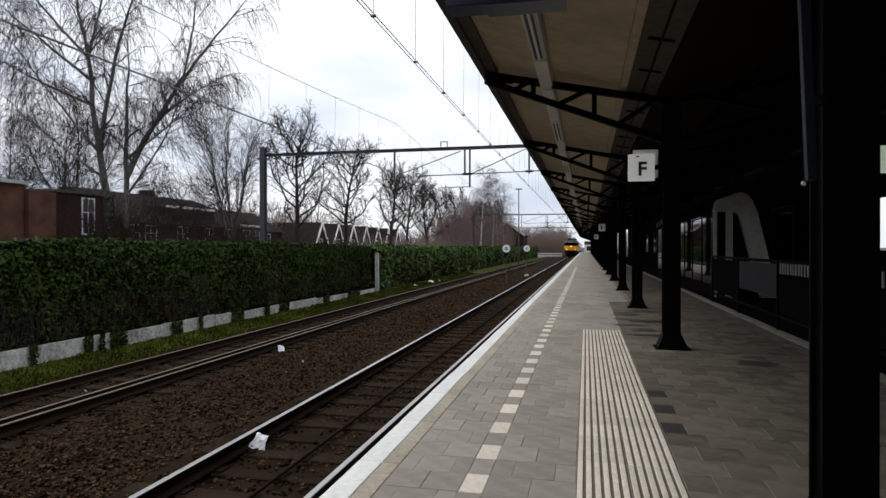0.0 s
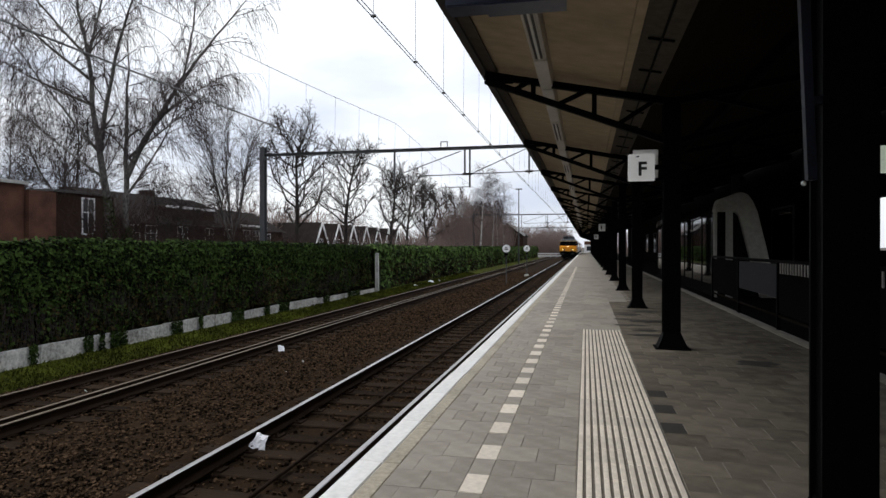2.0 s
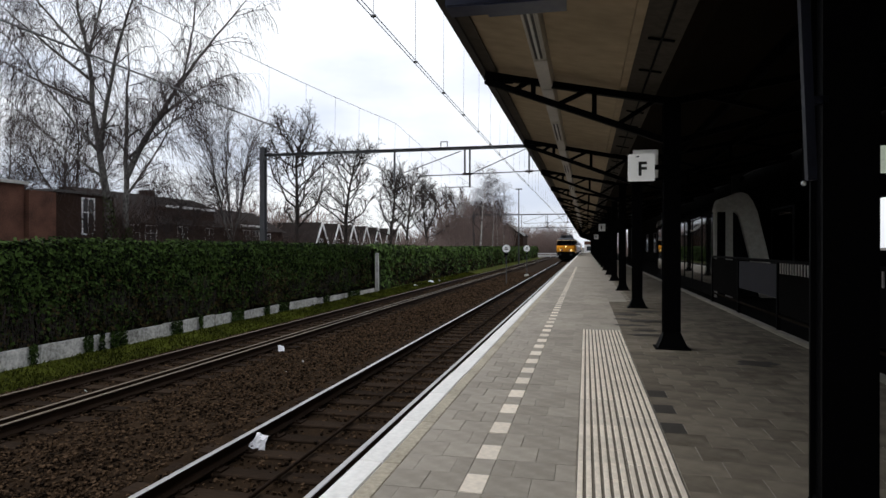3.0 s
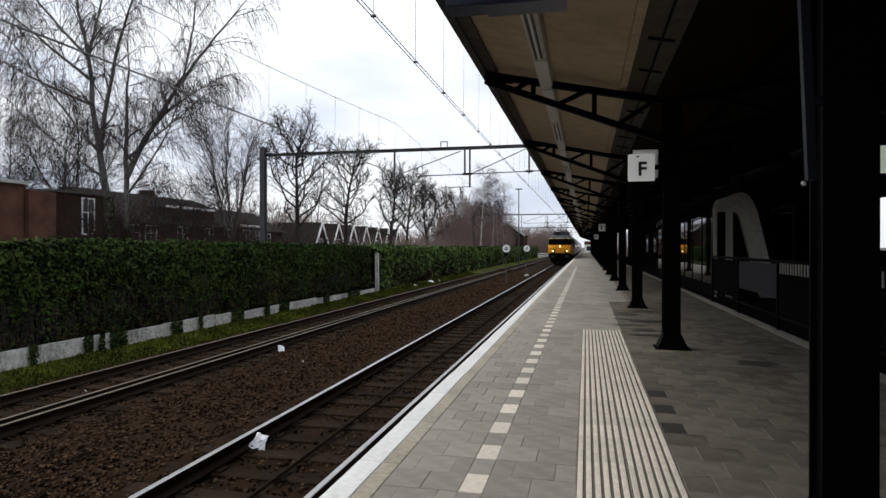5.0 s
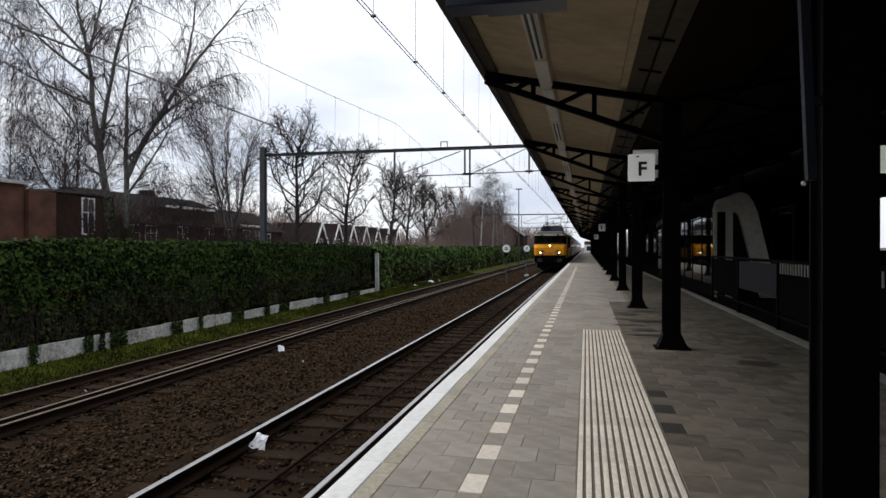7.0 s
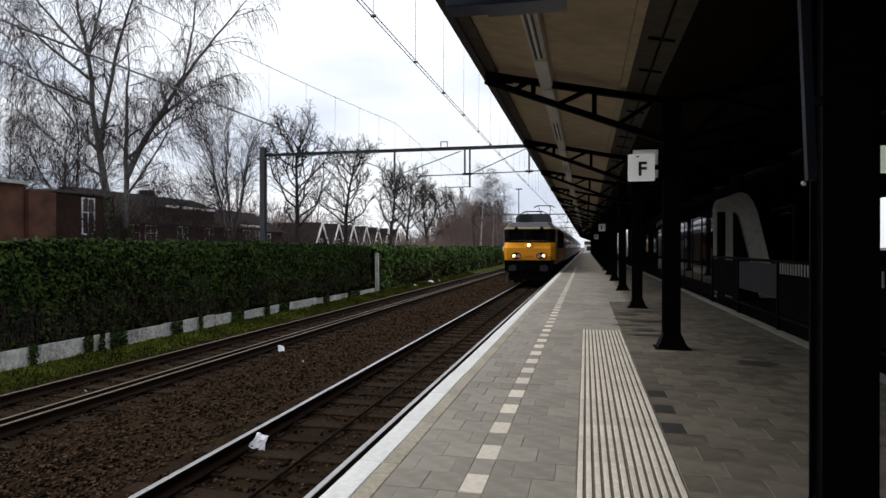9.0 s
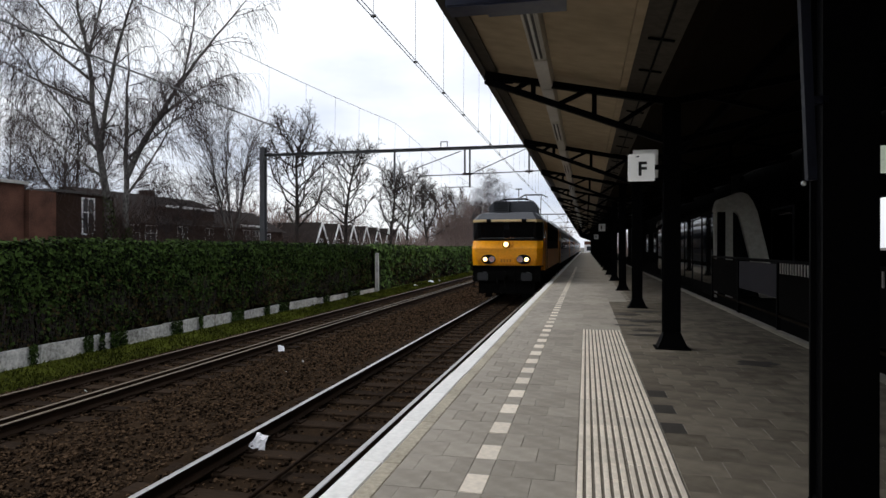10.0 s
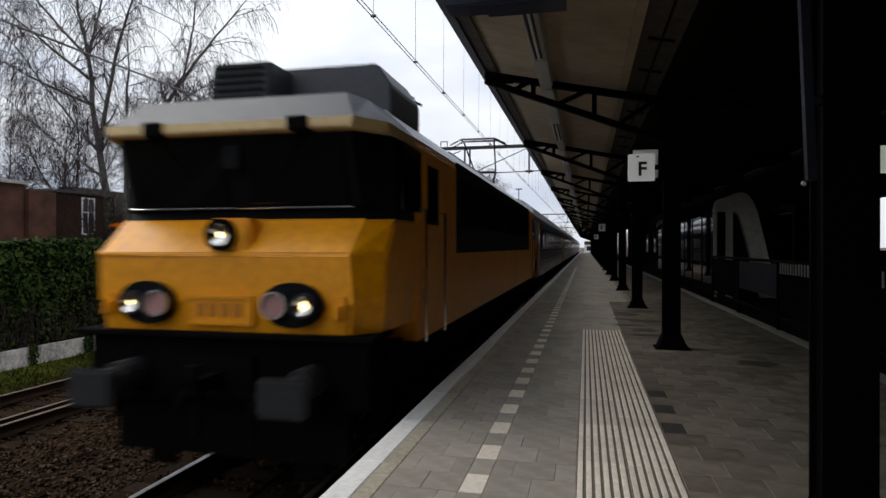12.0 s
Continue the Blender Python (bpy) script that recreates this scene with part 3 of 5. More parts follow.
# ---- things under the canopy ----
def trunking(y0, y1, lamps):
    t = empty("light_trunking", pose(0, 0, 0), "grey fluorescent light fitting hung under the canopy, unlit", "light fitting", "canopy light fittings")
    x = -0.57
    z = roof_z(x) - 0.10
    put("housing", Build().profile([(x - 0.085, z - 0.10), (x + 0.085, z - 0.10), (x + 0.11, z + 0.09), (x - 0.11, z + 0.09)], y0, y1), FIXTURE, t, bevel=0.008)
    for a, c in lamps:
        put("reflector", Build().box(x - 0.062, x - 0.05, a, c, z - 0.128, z - 0.098).box(x + 0.05, x + 0.062, a, c, z - 0.128, z - 0.098)
            .box(x - 0.05, x + 0.05, a, a + 0.012, z - 0.128, z - 0.098).box(x - 0.05, x + 0.05, c - 0.012, c, z - 0.128, z - 0.098), FIXTURE, t)
        put("tube", Build().tube((x, a + 0.03, z - 0.115), (x, c - 0.03, z - 0.115), 0.016, n=8), SIGN_WHITE, t, "white unlit fluorescent tube")
        put("lamp_tray", Build().box(x - 0.049, x + 0.049, a + 0.012, c - 0.012, z - 0.106, z - 0.101), ROOF_EDGE, t)


for k in range(-1, 12):
    y = COL_Y0 + COL_STEP * k
    trunking(y + 0.12, y + 2.55, [])
    trunking(y + 2.58, y + 4.7, [(y + 2.66, y + 4.62)])
    trunking(y + 4.73, y + COL_STEP + 0.08, [])


def letter(text, size, mat, parent, m, name="letter"):
    c = bpy.data.curves.new(name, 'FONT')
    c.body, c.size, c.extrude, c.offset, c.align_x, c.align_y = text, size, 0.002, 0.007, 'CENTER', 'CENTER'
    o = bpy.data.objects.new(name, c)
    scene.collection.objects.link(o)
    bpy.context.view_layer.update()
    me = bpy.data.meshes.new_from_object(o.evaluated_get(bpy.context.evaluated_depsgraph_get()))
    bpy.data.objects.remove(o)
    me.materials.clear()
    me.materials.append(mat)
    return put(name, me, mat, parent, m=m)


def sector_sign(y, text, size=1.0):
    s = empty("sector_sign", pose(COL_X - 0.42, y - 0.14, 2.58), "white square platform sector sign on a column", "sign", "sector signs")
    put("panel", Build().box(-0.19, 0.17, -0.06, 0.0, -0.21, 0.17), SIGN_GLOW, s, bevel=0.008)
    put("back_panel", Build().box(-0.12, 0.225, 0.02, 0.07, -0.16, 0.24), SIGN_WHITE, s, bevel=0.008)
    put("bracket", Build().box(0.15, 0.33, 0.0, 0.019, -0.05, 0.02), STEEL_BLACK, s)
    if text:
        letter(text, 0.27, INK, s, pose(0.0, -0.063, -0.05, 90, 0, 0))
    put("caption_bar", Build().box(-0.09, -0.04, -0.064, -0.06, 0.125, 0.14), SIGN_BLUE, s)


sector_sign(COL_Y0 + COL_STEP, "F")
for k, z in ((5, 2.46), (8, 2.26)):
    s = empty("sector_sign", pose(COL_X - 0.38, COL_Y0 + COL_STEP * k - 0.14, z), "small white sector sign on a far column", "sign", "sector signs")
    put("panel", Build().box(-0.17, 0.17, -0.06, 0.0, -0.19, 0.19), SIGN_WHITE, s, bevel=0.008)
    put("bracket", Build().box(0.165, 0.30, -0.04, 0.0, -0.05, 0.02), STEEL_GREY, s)
    put("letter_bar", Build().box(-0.06, 0.0, -0.064, -0.06, -0.1, 0.1), INK, s)

# hanging display over the platform
d = empty("departure_display", pose(-0.62, 5.0, 3.68), "dark blue departure display hanging from the canopy", "display")
put("housing", Build().box(-0.48, 0.47, -0.12, 0.12, -0.33, 0.16), SIGN_BLUE, d, bevel=0.012)
put("lower_lip", Build().box(-0.16, 0.47, -0.13, 0.13, -0.345, -0.332), SIGN_BLUE, d)
for s in (-0.3, 0.3):
    put("hanger", Build().tube((s, 0, 0.16), (s, 0, roof_z(-0.62 + s) - 3.68), 0.02, n=8), STEEL_BLACK, d)

cd = put("cable_duct", Build().bar((0.945, 3.22, 3.60), (1.02, 3.22, 1.75), 0.045, 0.04).box(0.98, 1.092, 3.21, 3.24, 3.2, 3.24).box(1.01, 1.092, 3.21, 3.24, 2.1, 2.14), DUCT)
tagged(cd, "narrow grey cable duct fixed along a column", "cable duct")
# small white globe lamp on the far side of the near column
g = empty("globe_lamp", pose(2.67, 8.7, 2.24), "small white globe lamp hanging on a thin stem", "lamp")
gb = bmesh.new()
bmesh.ops.create_uvsphere(gb, u_segments=14, v_segments=8, radius=0.034)
gm = bpy.data.meshes.new("globe")
gb.to_mesh(gm)
gb.free()
gm.materials.append(SIGN_WHITE)
put("globe", gm, FIXTURE, g)
put("stem", Build().tube((0, 0, 0.05), (0, 0, roof_z(2.67) - 2.23), 0.015, n=6), STEEL_BLACK, g)

# ---- fence, shelter and added dark walls on the far side of the platform ----
FX = 3.27
fence = empty("platform_fence", pose(0, 0, 0), "black steel fence with greenish panels beside the platform", "fence")
posts = [3.3, 6.2, 9.1, 11.95, 14.85, 17.75]
for y in posts:
    put("post", Build().box(FX - 0.03, FX + 0.03, y - 0.03, y + 0.03, -0.02, 1.18), STEEL_BLACK, fence)
put("handrail", Build().tube((FX, posts[0], 1.19), (FX, posts[-1], 1.19), 0.03, n=8), STEEL_BLACK, fence)
put("lower_rail", Build().box(FX - 0.02, FX + 0.02, posts[0], posts[-1], 0.22, 0.26), SHADE_BROWN, fence)
# pale balusters added to the fence in place of lit bars farther behind
bal = Build().box(-0.008, 0.008, -0.018, 0.018, 0.98, 1.165).mesh("baluster", SHELTER_WHITE)
# solid panels carry the shade behind the platform in their colour
for i in range(len(posts) - 1):
    a, c = posts[i] + 0.05, posts[i + 1] - 0.05
    if i == 3:
        put("infill_panel", Build().box(FX - 0.008, FX + 0.008, a, c, 0.55, 1.14), PANEL_GLASS, fence, "grey-violet translucent panel")
    elif i == 4:
        put("infill_panel", Build().box(FX - 0.008, FX + 0.008, a, c, 0.30, 1.14), SHADE_BLACK, fence, "solid panel, coloured dark for shade")
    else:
        put("infill_panel", Build().box(FX - 0.008, FX + 0.008, a, c, 0.30, 0.97), SHADE_BLACK, fence, "solid panel, near-black for shade")
        for k in range(20):
            put("baluster", bal, SHELTER_WHITE, fence, m=pose(FX, a + (c - a) * (k + 0.5) / 20, 0), label="pale short baluster, stands in for lit bars farther behind")

SY0, SY1, SX0, SX1, SZ = 19.2, 34.0, 3.62, 5.25, 3.0
shelter = empty("waiting_shelter", pose(0, 0, 0), "glazed waiting shelter with an off-white arched end frame", "shelter")


def arch_frame(y, w):
    """Rounded shoulder, raking leg towards the back, straight post at the front."""
    outer, inner = [(SX0 - 0.06, 2.44)], []
    outer += [(SX0 + 0.02, 2.78), (SX0 + 0.55, 2.98), (SX0 + 0.72, 3.0), (SX0 + 0.86, 2.92), (SX0 + 0.98, 2.74), (SX0 + 1.10, 2.46), (SX0 + 1.50, 0.7), (SX0 + 1.66, 0.0)]
    inner += [(SX0 + 1.19, 0.0), (SX0 + 1.03, 0.7), (SX0 + 0.62, 2.34), (SX0 + 0.54, 2.46)]
    return Build().profile(outer + inner, y, y + w)


put("arch_frame", arch_frame(SY0, 0.35), SHELTER_WHITE, shelter, "off-white rounded end frame", bevel=0.03)
put("arch_frame", arch_frame(SY1, 0.35), SHELTER_WHITE, shelter, "off-white rounded end frame", bevel=0.03)
put("end_post", Build().box(SX0 + 0.28, SX0 + 0.46, SY0 + 0.05, SY0 + 0.2, 0.0, 2.6), SHELTER_WHITE, shelter)
put("end_post", Build().box(SX0 - 0.03, SX0 + 0.04, SY0 + 0.05, SY0 + 0.2, 0.0, 2.5), SHELTER_WHITE, shelter)
put("end_pane", Build().box(SX0 + 0.05, SX0 + 0.275, SY0 + 0.10, SY0 + 0.12, 0.05, 2.46), SHELTER_GLASS, shelter)
put("end_pane", Build().profile([(SX0 + 0.47, 0.05), (SX0 + 1.16, 0.05), (SX0 + 0.60, 2.33), (SX0 + 0.47, 2.44)], SY0 + 0.10, SY0 + 0.12), SHELTER_GLASS, shelter)
put("roof", Build().profile([(SX0 - 0.05, 2.5), (SX0 + 0.62, 2.92), (SX0 + 0.90, 2.84), (SX0 + 1.52, 0.3), (SX0 + 1.44, 0.3), (SX0 + 0.82, 2.74), (SX0 + 0.6, 2.8), (SX0, 2.42)], SY0 + 0.36, SY1 - 0.01), SHADE_BLACK, shelter)
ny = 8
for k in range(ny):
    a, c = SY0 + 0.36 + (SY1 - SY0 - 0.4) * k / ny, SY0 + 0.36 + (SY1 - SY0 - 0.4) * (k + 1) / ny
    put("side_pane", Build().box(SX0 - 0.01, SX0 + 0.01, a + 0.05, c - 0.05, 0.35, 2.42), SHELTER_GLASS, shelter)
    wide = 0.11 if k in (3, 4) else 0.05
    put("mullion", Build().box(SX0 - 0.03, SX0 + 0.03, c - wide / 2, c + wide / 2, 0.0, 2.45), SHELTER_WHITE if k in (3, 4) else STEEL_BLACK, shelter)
put("sill_panel", Build().box(SX0 - 0.02, SX0 + 0.02, SY0 + 0.36, SY1, 0.0, 0.34), SHADE_BLACK, shelter)
put("bench", Build().box(SX0 + 0.9, SX0 + 1.25, SY0 + 1, SY1 - 1, 0.42, 0.46).box(SX0 + 1.0, SX0 + 1.1, SY0 + 1.2, SY0 + 1.3, 0, 0.42).box(SX0 + 1.0, SX0 + 1.1, SY1 - 1.3, SY1 - 1.2, 0, 0.42), STEEL_BLACK, shelter)

# floor strip with the shade put into its near-black colour
tagged(put("side_floor", Build().box(3.3, 6.6, -30, 170, -1.3, -0.02), SHADE_BLACK), "floor strip behind the fence, shade put into its colour", "floor", kind="structure")
# walls added to shut out daylight, their colour near-black for shade
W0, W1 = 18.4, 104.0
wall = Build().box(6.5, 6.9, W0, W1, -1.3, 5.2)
tagged(put("wall_east", wall, SHADE_BLACK), "added dark wall that keeps daylight off the platform", "wall", kind="structure")
tagged(put("wall_south", Build().box(6.5, 6.9, -30, 15.0, -1.3, 5.2), SHADE_BLACK), "added dark wall that keeps daylight off the platform", "wall", kind="structure")
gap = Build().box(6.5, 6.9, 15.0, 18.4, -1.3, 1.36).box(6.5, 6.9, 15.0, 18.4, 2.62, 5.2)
tagged(put("wall_opening", gap, SHADE_BLACK), "dark wall round a wide unglazed opening", "wall", kind="structure")
tagged(put("wall_back", Build().box(-1.3, 6.5, -30.4, -30.0, -1.3, 5.2), SHADE_BLACK), "unseen added end wall that keeps daylight out", "wall", kind="structure")
for k, y in enumerate((22, 30, 38, 46, 54, 62, 70)):
    w = empty("window_%d" % (k + 1), pose(6.48, y, 0.9), "dark tall station window with a steel frame", "window", kind="structure")
    put("pane", Build().box(-0.01, 0.01, 0.06, 2.34, 0.06, 1.84), SHELTER_GLASS, w)
    put("window_frame", Build().box(-0.04, 0.015, 0, 2.4, 0, 0.06).box(-0.04, 0.015, 0, 2.4, 1.84, 1.9).box(-0.04, 0.015, 0, 0.06, 0.06, 1.84).box(-0.04, 0.015, 2.34, 2.4, 0.06, 1.84), STEEL_GREY, w)
# pale information board seen past the near column
board = empty("information_board", pose(4.62, 11.2, 2.62), "pale greenish information board hung from the canopy", "sign")
put("panel", Build().box(-0.45, 0.6, -0.04, 0.04, -0.02, 0.42), SIGN_DAYLIT, board, bevel=0.01)
put("frame", Build().box(-0.5, 0.65, -0.05, 0.05, -0.08, -0.02).box(-0.5, 0.65, -0.05, 0.05, 0.42, 0.48), STEEL_BLACK, board)
for s in (-0.3, 0.4):
    put("hanger", Build().tube((s, 0, 0.48), (s, 0, roof_z(4.62 + s) - 2.62 + 0.01), 0.015, n=6), STEEL_BLACK, board)
# ---- overhead line ----
PORTALS = (26.7, 83.0, 141.0)


def portal(y):
    p = empty("catenary_portal", pose(0, y, 0), "grey steel overhead-line portal over two tracks", "portal", "catenary portals")
    for x in (-14.7, 5.75):
        put("mast", Build().box(x - 0.12, x + 0.12, -0.13, -0.11, -1.3, 6.05).box(x - 0.12, x + 0.12, 0.11, 0.13, -1.3, 6.05).box(x - 0.012, x + 0.012, -0.11, 0.11, -1.3, 6.05), STEEL_GREY, p)
    put("mast_cap", Build().box(-14.95, -14.45, -0.15, 0.15, 5.5, 5.58).box(-14.86, -14.54, -0.14, 0.14, 6.05, 6.09), STEEL_GREY, p)
    put("beam", Build().box(-14.9, 5.9, -0.08, 0.08, 5.66, 5.675).box(-14.9, 5.9, -0.08, 0.08, 5.775, 5.79).box(-14.9, 5.9, -0.012, 0.012, 5.675, 5.775), STEEL_GREY, p)
    for x, lo in ((-8.3, 4.35), (-5.12, 4.6), (-4.9, 4.02), (-2.35, 4.55)):
        put("drop_post", Build().box(x - 0.035, x + 0.035, -0.035, 0.035, lo, 5.665), STEEL_GREY, p)
    arms = Build().tube((-8.0, 0, 4.55), (-4.9, 0, 4.60), 0.022, n=6).tube((-4.9, 0, 4.60), (-1.9, 0, 4.66), 0.022, n=6)
    put("registration_arm", arms, STEEL_GREY, p)
    put("steady_arm", Build().tube((-4.9, 0, 4.05), (-6.2, 0, 4.03), 0.016, n=6), STEEL_GREY, p)
    put("stay", Build().tube((-8.1, 0, 4.65), (-5.3, 0, 5.6), 0.02, n=6), STEEL_GREY, p)
    put("stay", Build().tube((-4.8, 0, 4.62), (-2.5, 0, 5.6), 0.02, n=6), STEEL_GREY, p)
    put("insulator", Build().tube((-5.22, 0, 4.6), (-4.8, 0, 4.6), 0.055, n=8), BARK_DARK, p)
    put("insulator", Build().tube((-2.5, 0, 4.65), (-2.2, 0, 4.65), 0.05, n=8), BARK_DARK, p)
    for x in (X1 - 2.9,):
        put("messenger_bracket", Build().box(x - 0.16, x - 0.13, -0.02, 0.02, 5.79, 6.03).box(x + 0.13, x + 0.16, -0.02, 0.02, 5.79, 6.03).box(x - 0.16, x + 0.16, -0.02, 0.02, 6.02, 6.05), STEEL_GREY, p)


for y in PORTALS:
    portal(y)


def messenger_z(y, sag):
    span = 57.2
    u = ((y - PORTALS[0]) / span) % 1.0
    return 6.98 - sag * 4 * u * (1 - u)


def line(cx, name, label, twin, sag):
    w = empty(name, pose(0, 0, 0), label, "overhead wire", "overhead wires")
    z = TOP1 + 5.5

    def off(y):
        u = ((y - PORTALS[0]) / 57.2) % 2.0
        return cx + 0.16 - 0.22 * abs(u - 1)

    ys = [8.52 + 2.29 * k for k in range(-8, 100)]
    for dx in ((-0.03, 0.03) if twin else (0.0,)):
        c = Build()
        for a, q in zip(ys, ys[1:]):
            c.tube((off(a) + dx, a, z), (off(q) + dx, q, z), 0.0075 if twin else 0.019, n=5, caps=False)
        put("contact_wire", c, WIRE, w)
    m = Build()
    for a, q in zip(ys, ys[1:]):
        m.tube((cx, a, messenger_z(a, sag)), (cx, q, messenger_z(q, sag)), 0.008, n=5, caps=False)
    put("messenger_wire", m, WIRE, w)
    for y in ys[:44]:
        put("dropper", Build().tube((off(y), y, z), (cx, y, messenger_z(y, sag)), 0.004, n=4), WIRE, w)
        put("clamp", Build().box(off(y) - 0.036, off(y) + 0.036, y - 0.022, y + 0.022, z - 0.014, z + 0.016), WIRE, w)


line(X1 + 0.17, "overhead_wire", "twin copper contact wire with droppers over the platform track", True, 0.35)
line(X2, "overhead_wire", "dark contact wire over the outer track", False, 1.1)


def marker(x, y, h, r):
    m = empty("track_marker", pose(x, y, -1.1), "round white marker disc with dark rim on a thin post", "track sign", "track markers")
    put("post", Build().tube((0, 0, 0), (0, 0, h - r), 0.035, n=8), STEEL_GREY, m)
    put("disc", Build().tube((0, -0.015, h), (0, 0.015, h), r, n=24), SIGN_WHITE, m)
    rim = Build()
    for k in range(24):
        a, c = 2 * math.pi * k / 24, 2 * math.pi * (k + 1) / 24
        rim.bar((r * math.cos(a), -0.018, h + r * math.sin(a)), (r * math.cos(c), -0.018, h + r * math.sin(c)), 0.02, 0.022)
    put("rim", rim, STEEL_GREY, m)
    put("symbol_bar", Build().box(-0.11, 0.11, -0.021, -0.016, h - 0.08, h - 0.02).box(-0.07, 0.07, -0.021, -0.016, h + 0.04, h + 0.09), INK, m)
    put("box", Build().box(-0.1, 0.1, -0.05, 0.05, h - r - 0.18, h - r - 0.02), STEEL_BLACK, m)


marker(-5.24, 42.2, 2.44, 0.28)
marker(-4.9, 53.5, 2.42, 0.28)
tagged(put("concrete_block", Build().box(-5.0, -4.65, 52.4, 52.75, -1.12, -0.82), PLINTH, bevel=0.05), "small white concrete block beside the rails", "block")

lp = empty("lamp_post", pose(-9.6, 92, -1.25), "slender grey lamp post with a short double arm", "lamp post")
put("pole", Build().tube((0, 0, 0), (0, 0, 11.2), 0.11, 0.06, n=8), STEEL_GREY, lp)
put("arm", Build().box(-0.5, 0.5, -0.05, 0.05, 11.1, 11.25), STEEL_GREY, lp)
# ---- hedge, plinth and post ----
HX = -11.2


def hedge_top(y):
    return 1.55 + 0.12 * noise.noise((y * 0.35, 2, 0)) + 0.10 * noise.noise((y * 1.1, 5, 0)) + 0.05 * noise.noise((y * 3.1, 5, 0)) - 0.15 * max(0, min(1, (y - 30) / 20)) * (y > 32.4) - 0.14 * math.exp(-((y - 31) / 2.0) ** 2)


def hedge_face(y, z):
    return HX + 0.16 * noise.noise((y * 0.6, z * 0.8, 3)) + 0.09 * noise.noise((y * 2.1, z * 2.3, 9))


def hedge(y0, y1, count, leaf, seed, label, foot, leaf_mat):
    h = empty("hedge", pose(0, 0, 0), label, "hedge", "clipped hedges")
    r = random.Random(seed)
    # solid near-black core, the shade inside the hedge put into its colour
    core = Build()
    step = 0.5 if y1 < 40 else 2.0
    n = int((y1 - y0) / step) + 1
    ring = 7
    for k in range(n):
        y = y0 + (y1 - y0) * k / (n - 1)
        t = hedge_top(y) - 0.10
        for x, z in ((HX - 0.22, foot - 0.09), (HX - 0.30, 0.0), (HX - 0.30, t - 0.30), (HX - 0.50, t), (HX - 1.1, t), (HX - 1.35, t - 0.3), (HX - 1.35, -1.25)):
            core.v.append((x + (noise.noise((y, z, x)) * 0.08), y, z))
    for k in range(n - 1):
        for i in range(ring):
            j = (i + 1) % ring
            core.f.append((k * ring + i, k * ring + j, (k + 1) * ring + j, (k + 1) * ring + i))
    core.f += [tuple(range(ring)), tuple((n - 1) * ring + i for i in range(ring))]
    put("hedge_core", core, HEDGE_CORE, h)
    lv, dry = Build(), Build()
    for k in range(count):
        u = r.random()
        y = y0 + (y1 - y0) * (u ** 1.35)
        t = hedge_top(y)
        if r.random() < 0.80:
            z = foot + (t - foot) * r.random() ** 0.8
            if z < 0.1 and r.random() < 0.22:
                continue
            x = hedge_face(y, z) - 0.12 * r.random() ** 1.5
            if z > t - 0.22:
                x -= (z - t + 0.22) * 0.8
            nrm = Vector((1, r.uniform(-0.9, 0.9), r.uniform(-0.4, 1.0)))
        else:
            x = HX - 1.3 * r.random() - 0.1
            z = t - 0.05 + 0.10 * r.random() ** 2 + 0.08 * noise.noise((x * 3, y * 3, 0))
            nrm = Vector((r.uniform(-0.5, 0.9), r.uniform(-0.7, 0.7), 1))
        nrm.normalize()
        a = nrm.orthogonal().normalized()
        a.rotate(Matrix.Rotation(r.uniform(0, 6.28), 3, nrm))
        c = nrm.cross(a)
        s = leaf * r.uniform(0.6, 1.25) * (1 + 0.02 * max(0, y - 14))
        p = Vector((x, y, z))
        low = max(0.0, 0.85 - 0.55 * (z + 0.6)) * (0.55 + 0.9 * noise.noise((y * 0.45, z * 0.8, 7)))
        leaves = dry if r.random() < low else lv
        i = len(leaves.v)
        leaves.v += [tuple(p - a * s), tuple(p + c * s * 0.55 + nrm * s * 0.15), tuple(p + a * s), tuple(p - c * s * 0.55 + nrm * s * 0.15)]
        leaves.f.append((i, i + 1, i + 2, i + 3))
    tagged(put("dry_foliage", dry, LEAF_DRY, h, "withered brown leaves low down"), kind="stuff")
    tagged(put("foliage", lv, leaf_mat, h, "small glossy green leaves"), kind="stuff")
    st = Build()
    for k in range(int(count / 22)):
        y = r.uniform(y0, y0 + min(34, y1 - y0))
        z = r.uniform(foot - 0.04, 0.1)
        x = hedge_face(y, z) - 0.05
        st.tube((x, y, z), (x + r.uniform(-0.05, 0.06), y + r.uniform(-0.15, 0.15), z + r.uniform(0.2, 0.7)), 0.007, 0.004, n=3, caps=False)
    tagged(put("brushwood", st, BARK_DARK, h, "bare brown stems"), kind="stuff")
    return h


hedge(-4.0, 31.9, 84000, 0.055, 11, "tall dark green evergreen hedge, bare and brown low down", -0.66, LEAF)
hedge(32.7, 150.0, 26000, 0.085, 12, "long trimmed green hedge along the line, leaves coloured brighter", -1.1, LEAF_FAR)

plinth = empty("plinth_wall", pose(0, 0, 0), "low whitewashed concrete plinth panels under the hedge", "low wall")
y = -2.0
k = 0
r = random.Random(21)
while y < 31.5:
    ln = (1.9, 2.4, 1.1, 2.0)[k % 4]
    o = put("panel", Build().box(HX + 0.10, HX + 0.17, y + 0.012, y + ln - 0.012, -1.3, -0.53 - 0.0075 * y + r.uniform(-0.02, 0.02)), PLINTH, plinth, bevel=0.008, m=pose(0, 0, 0, 0, 0, r.uniform(-0.04, 0.04)))
    y += ln
    k += 1
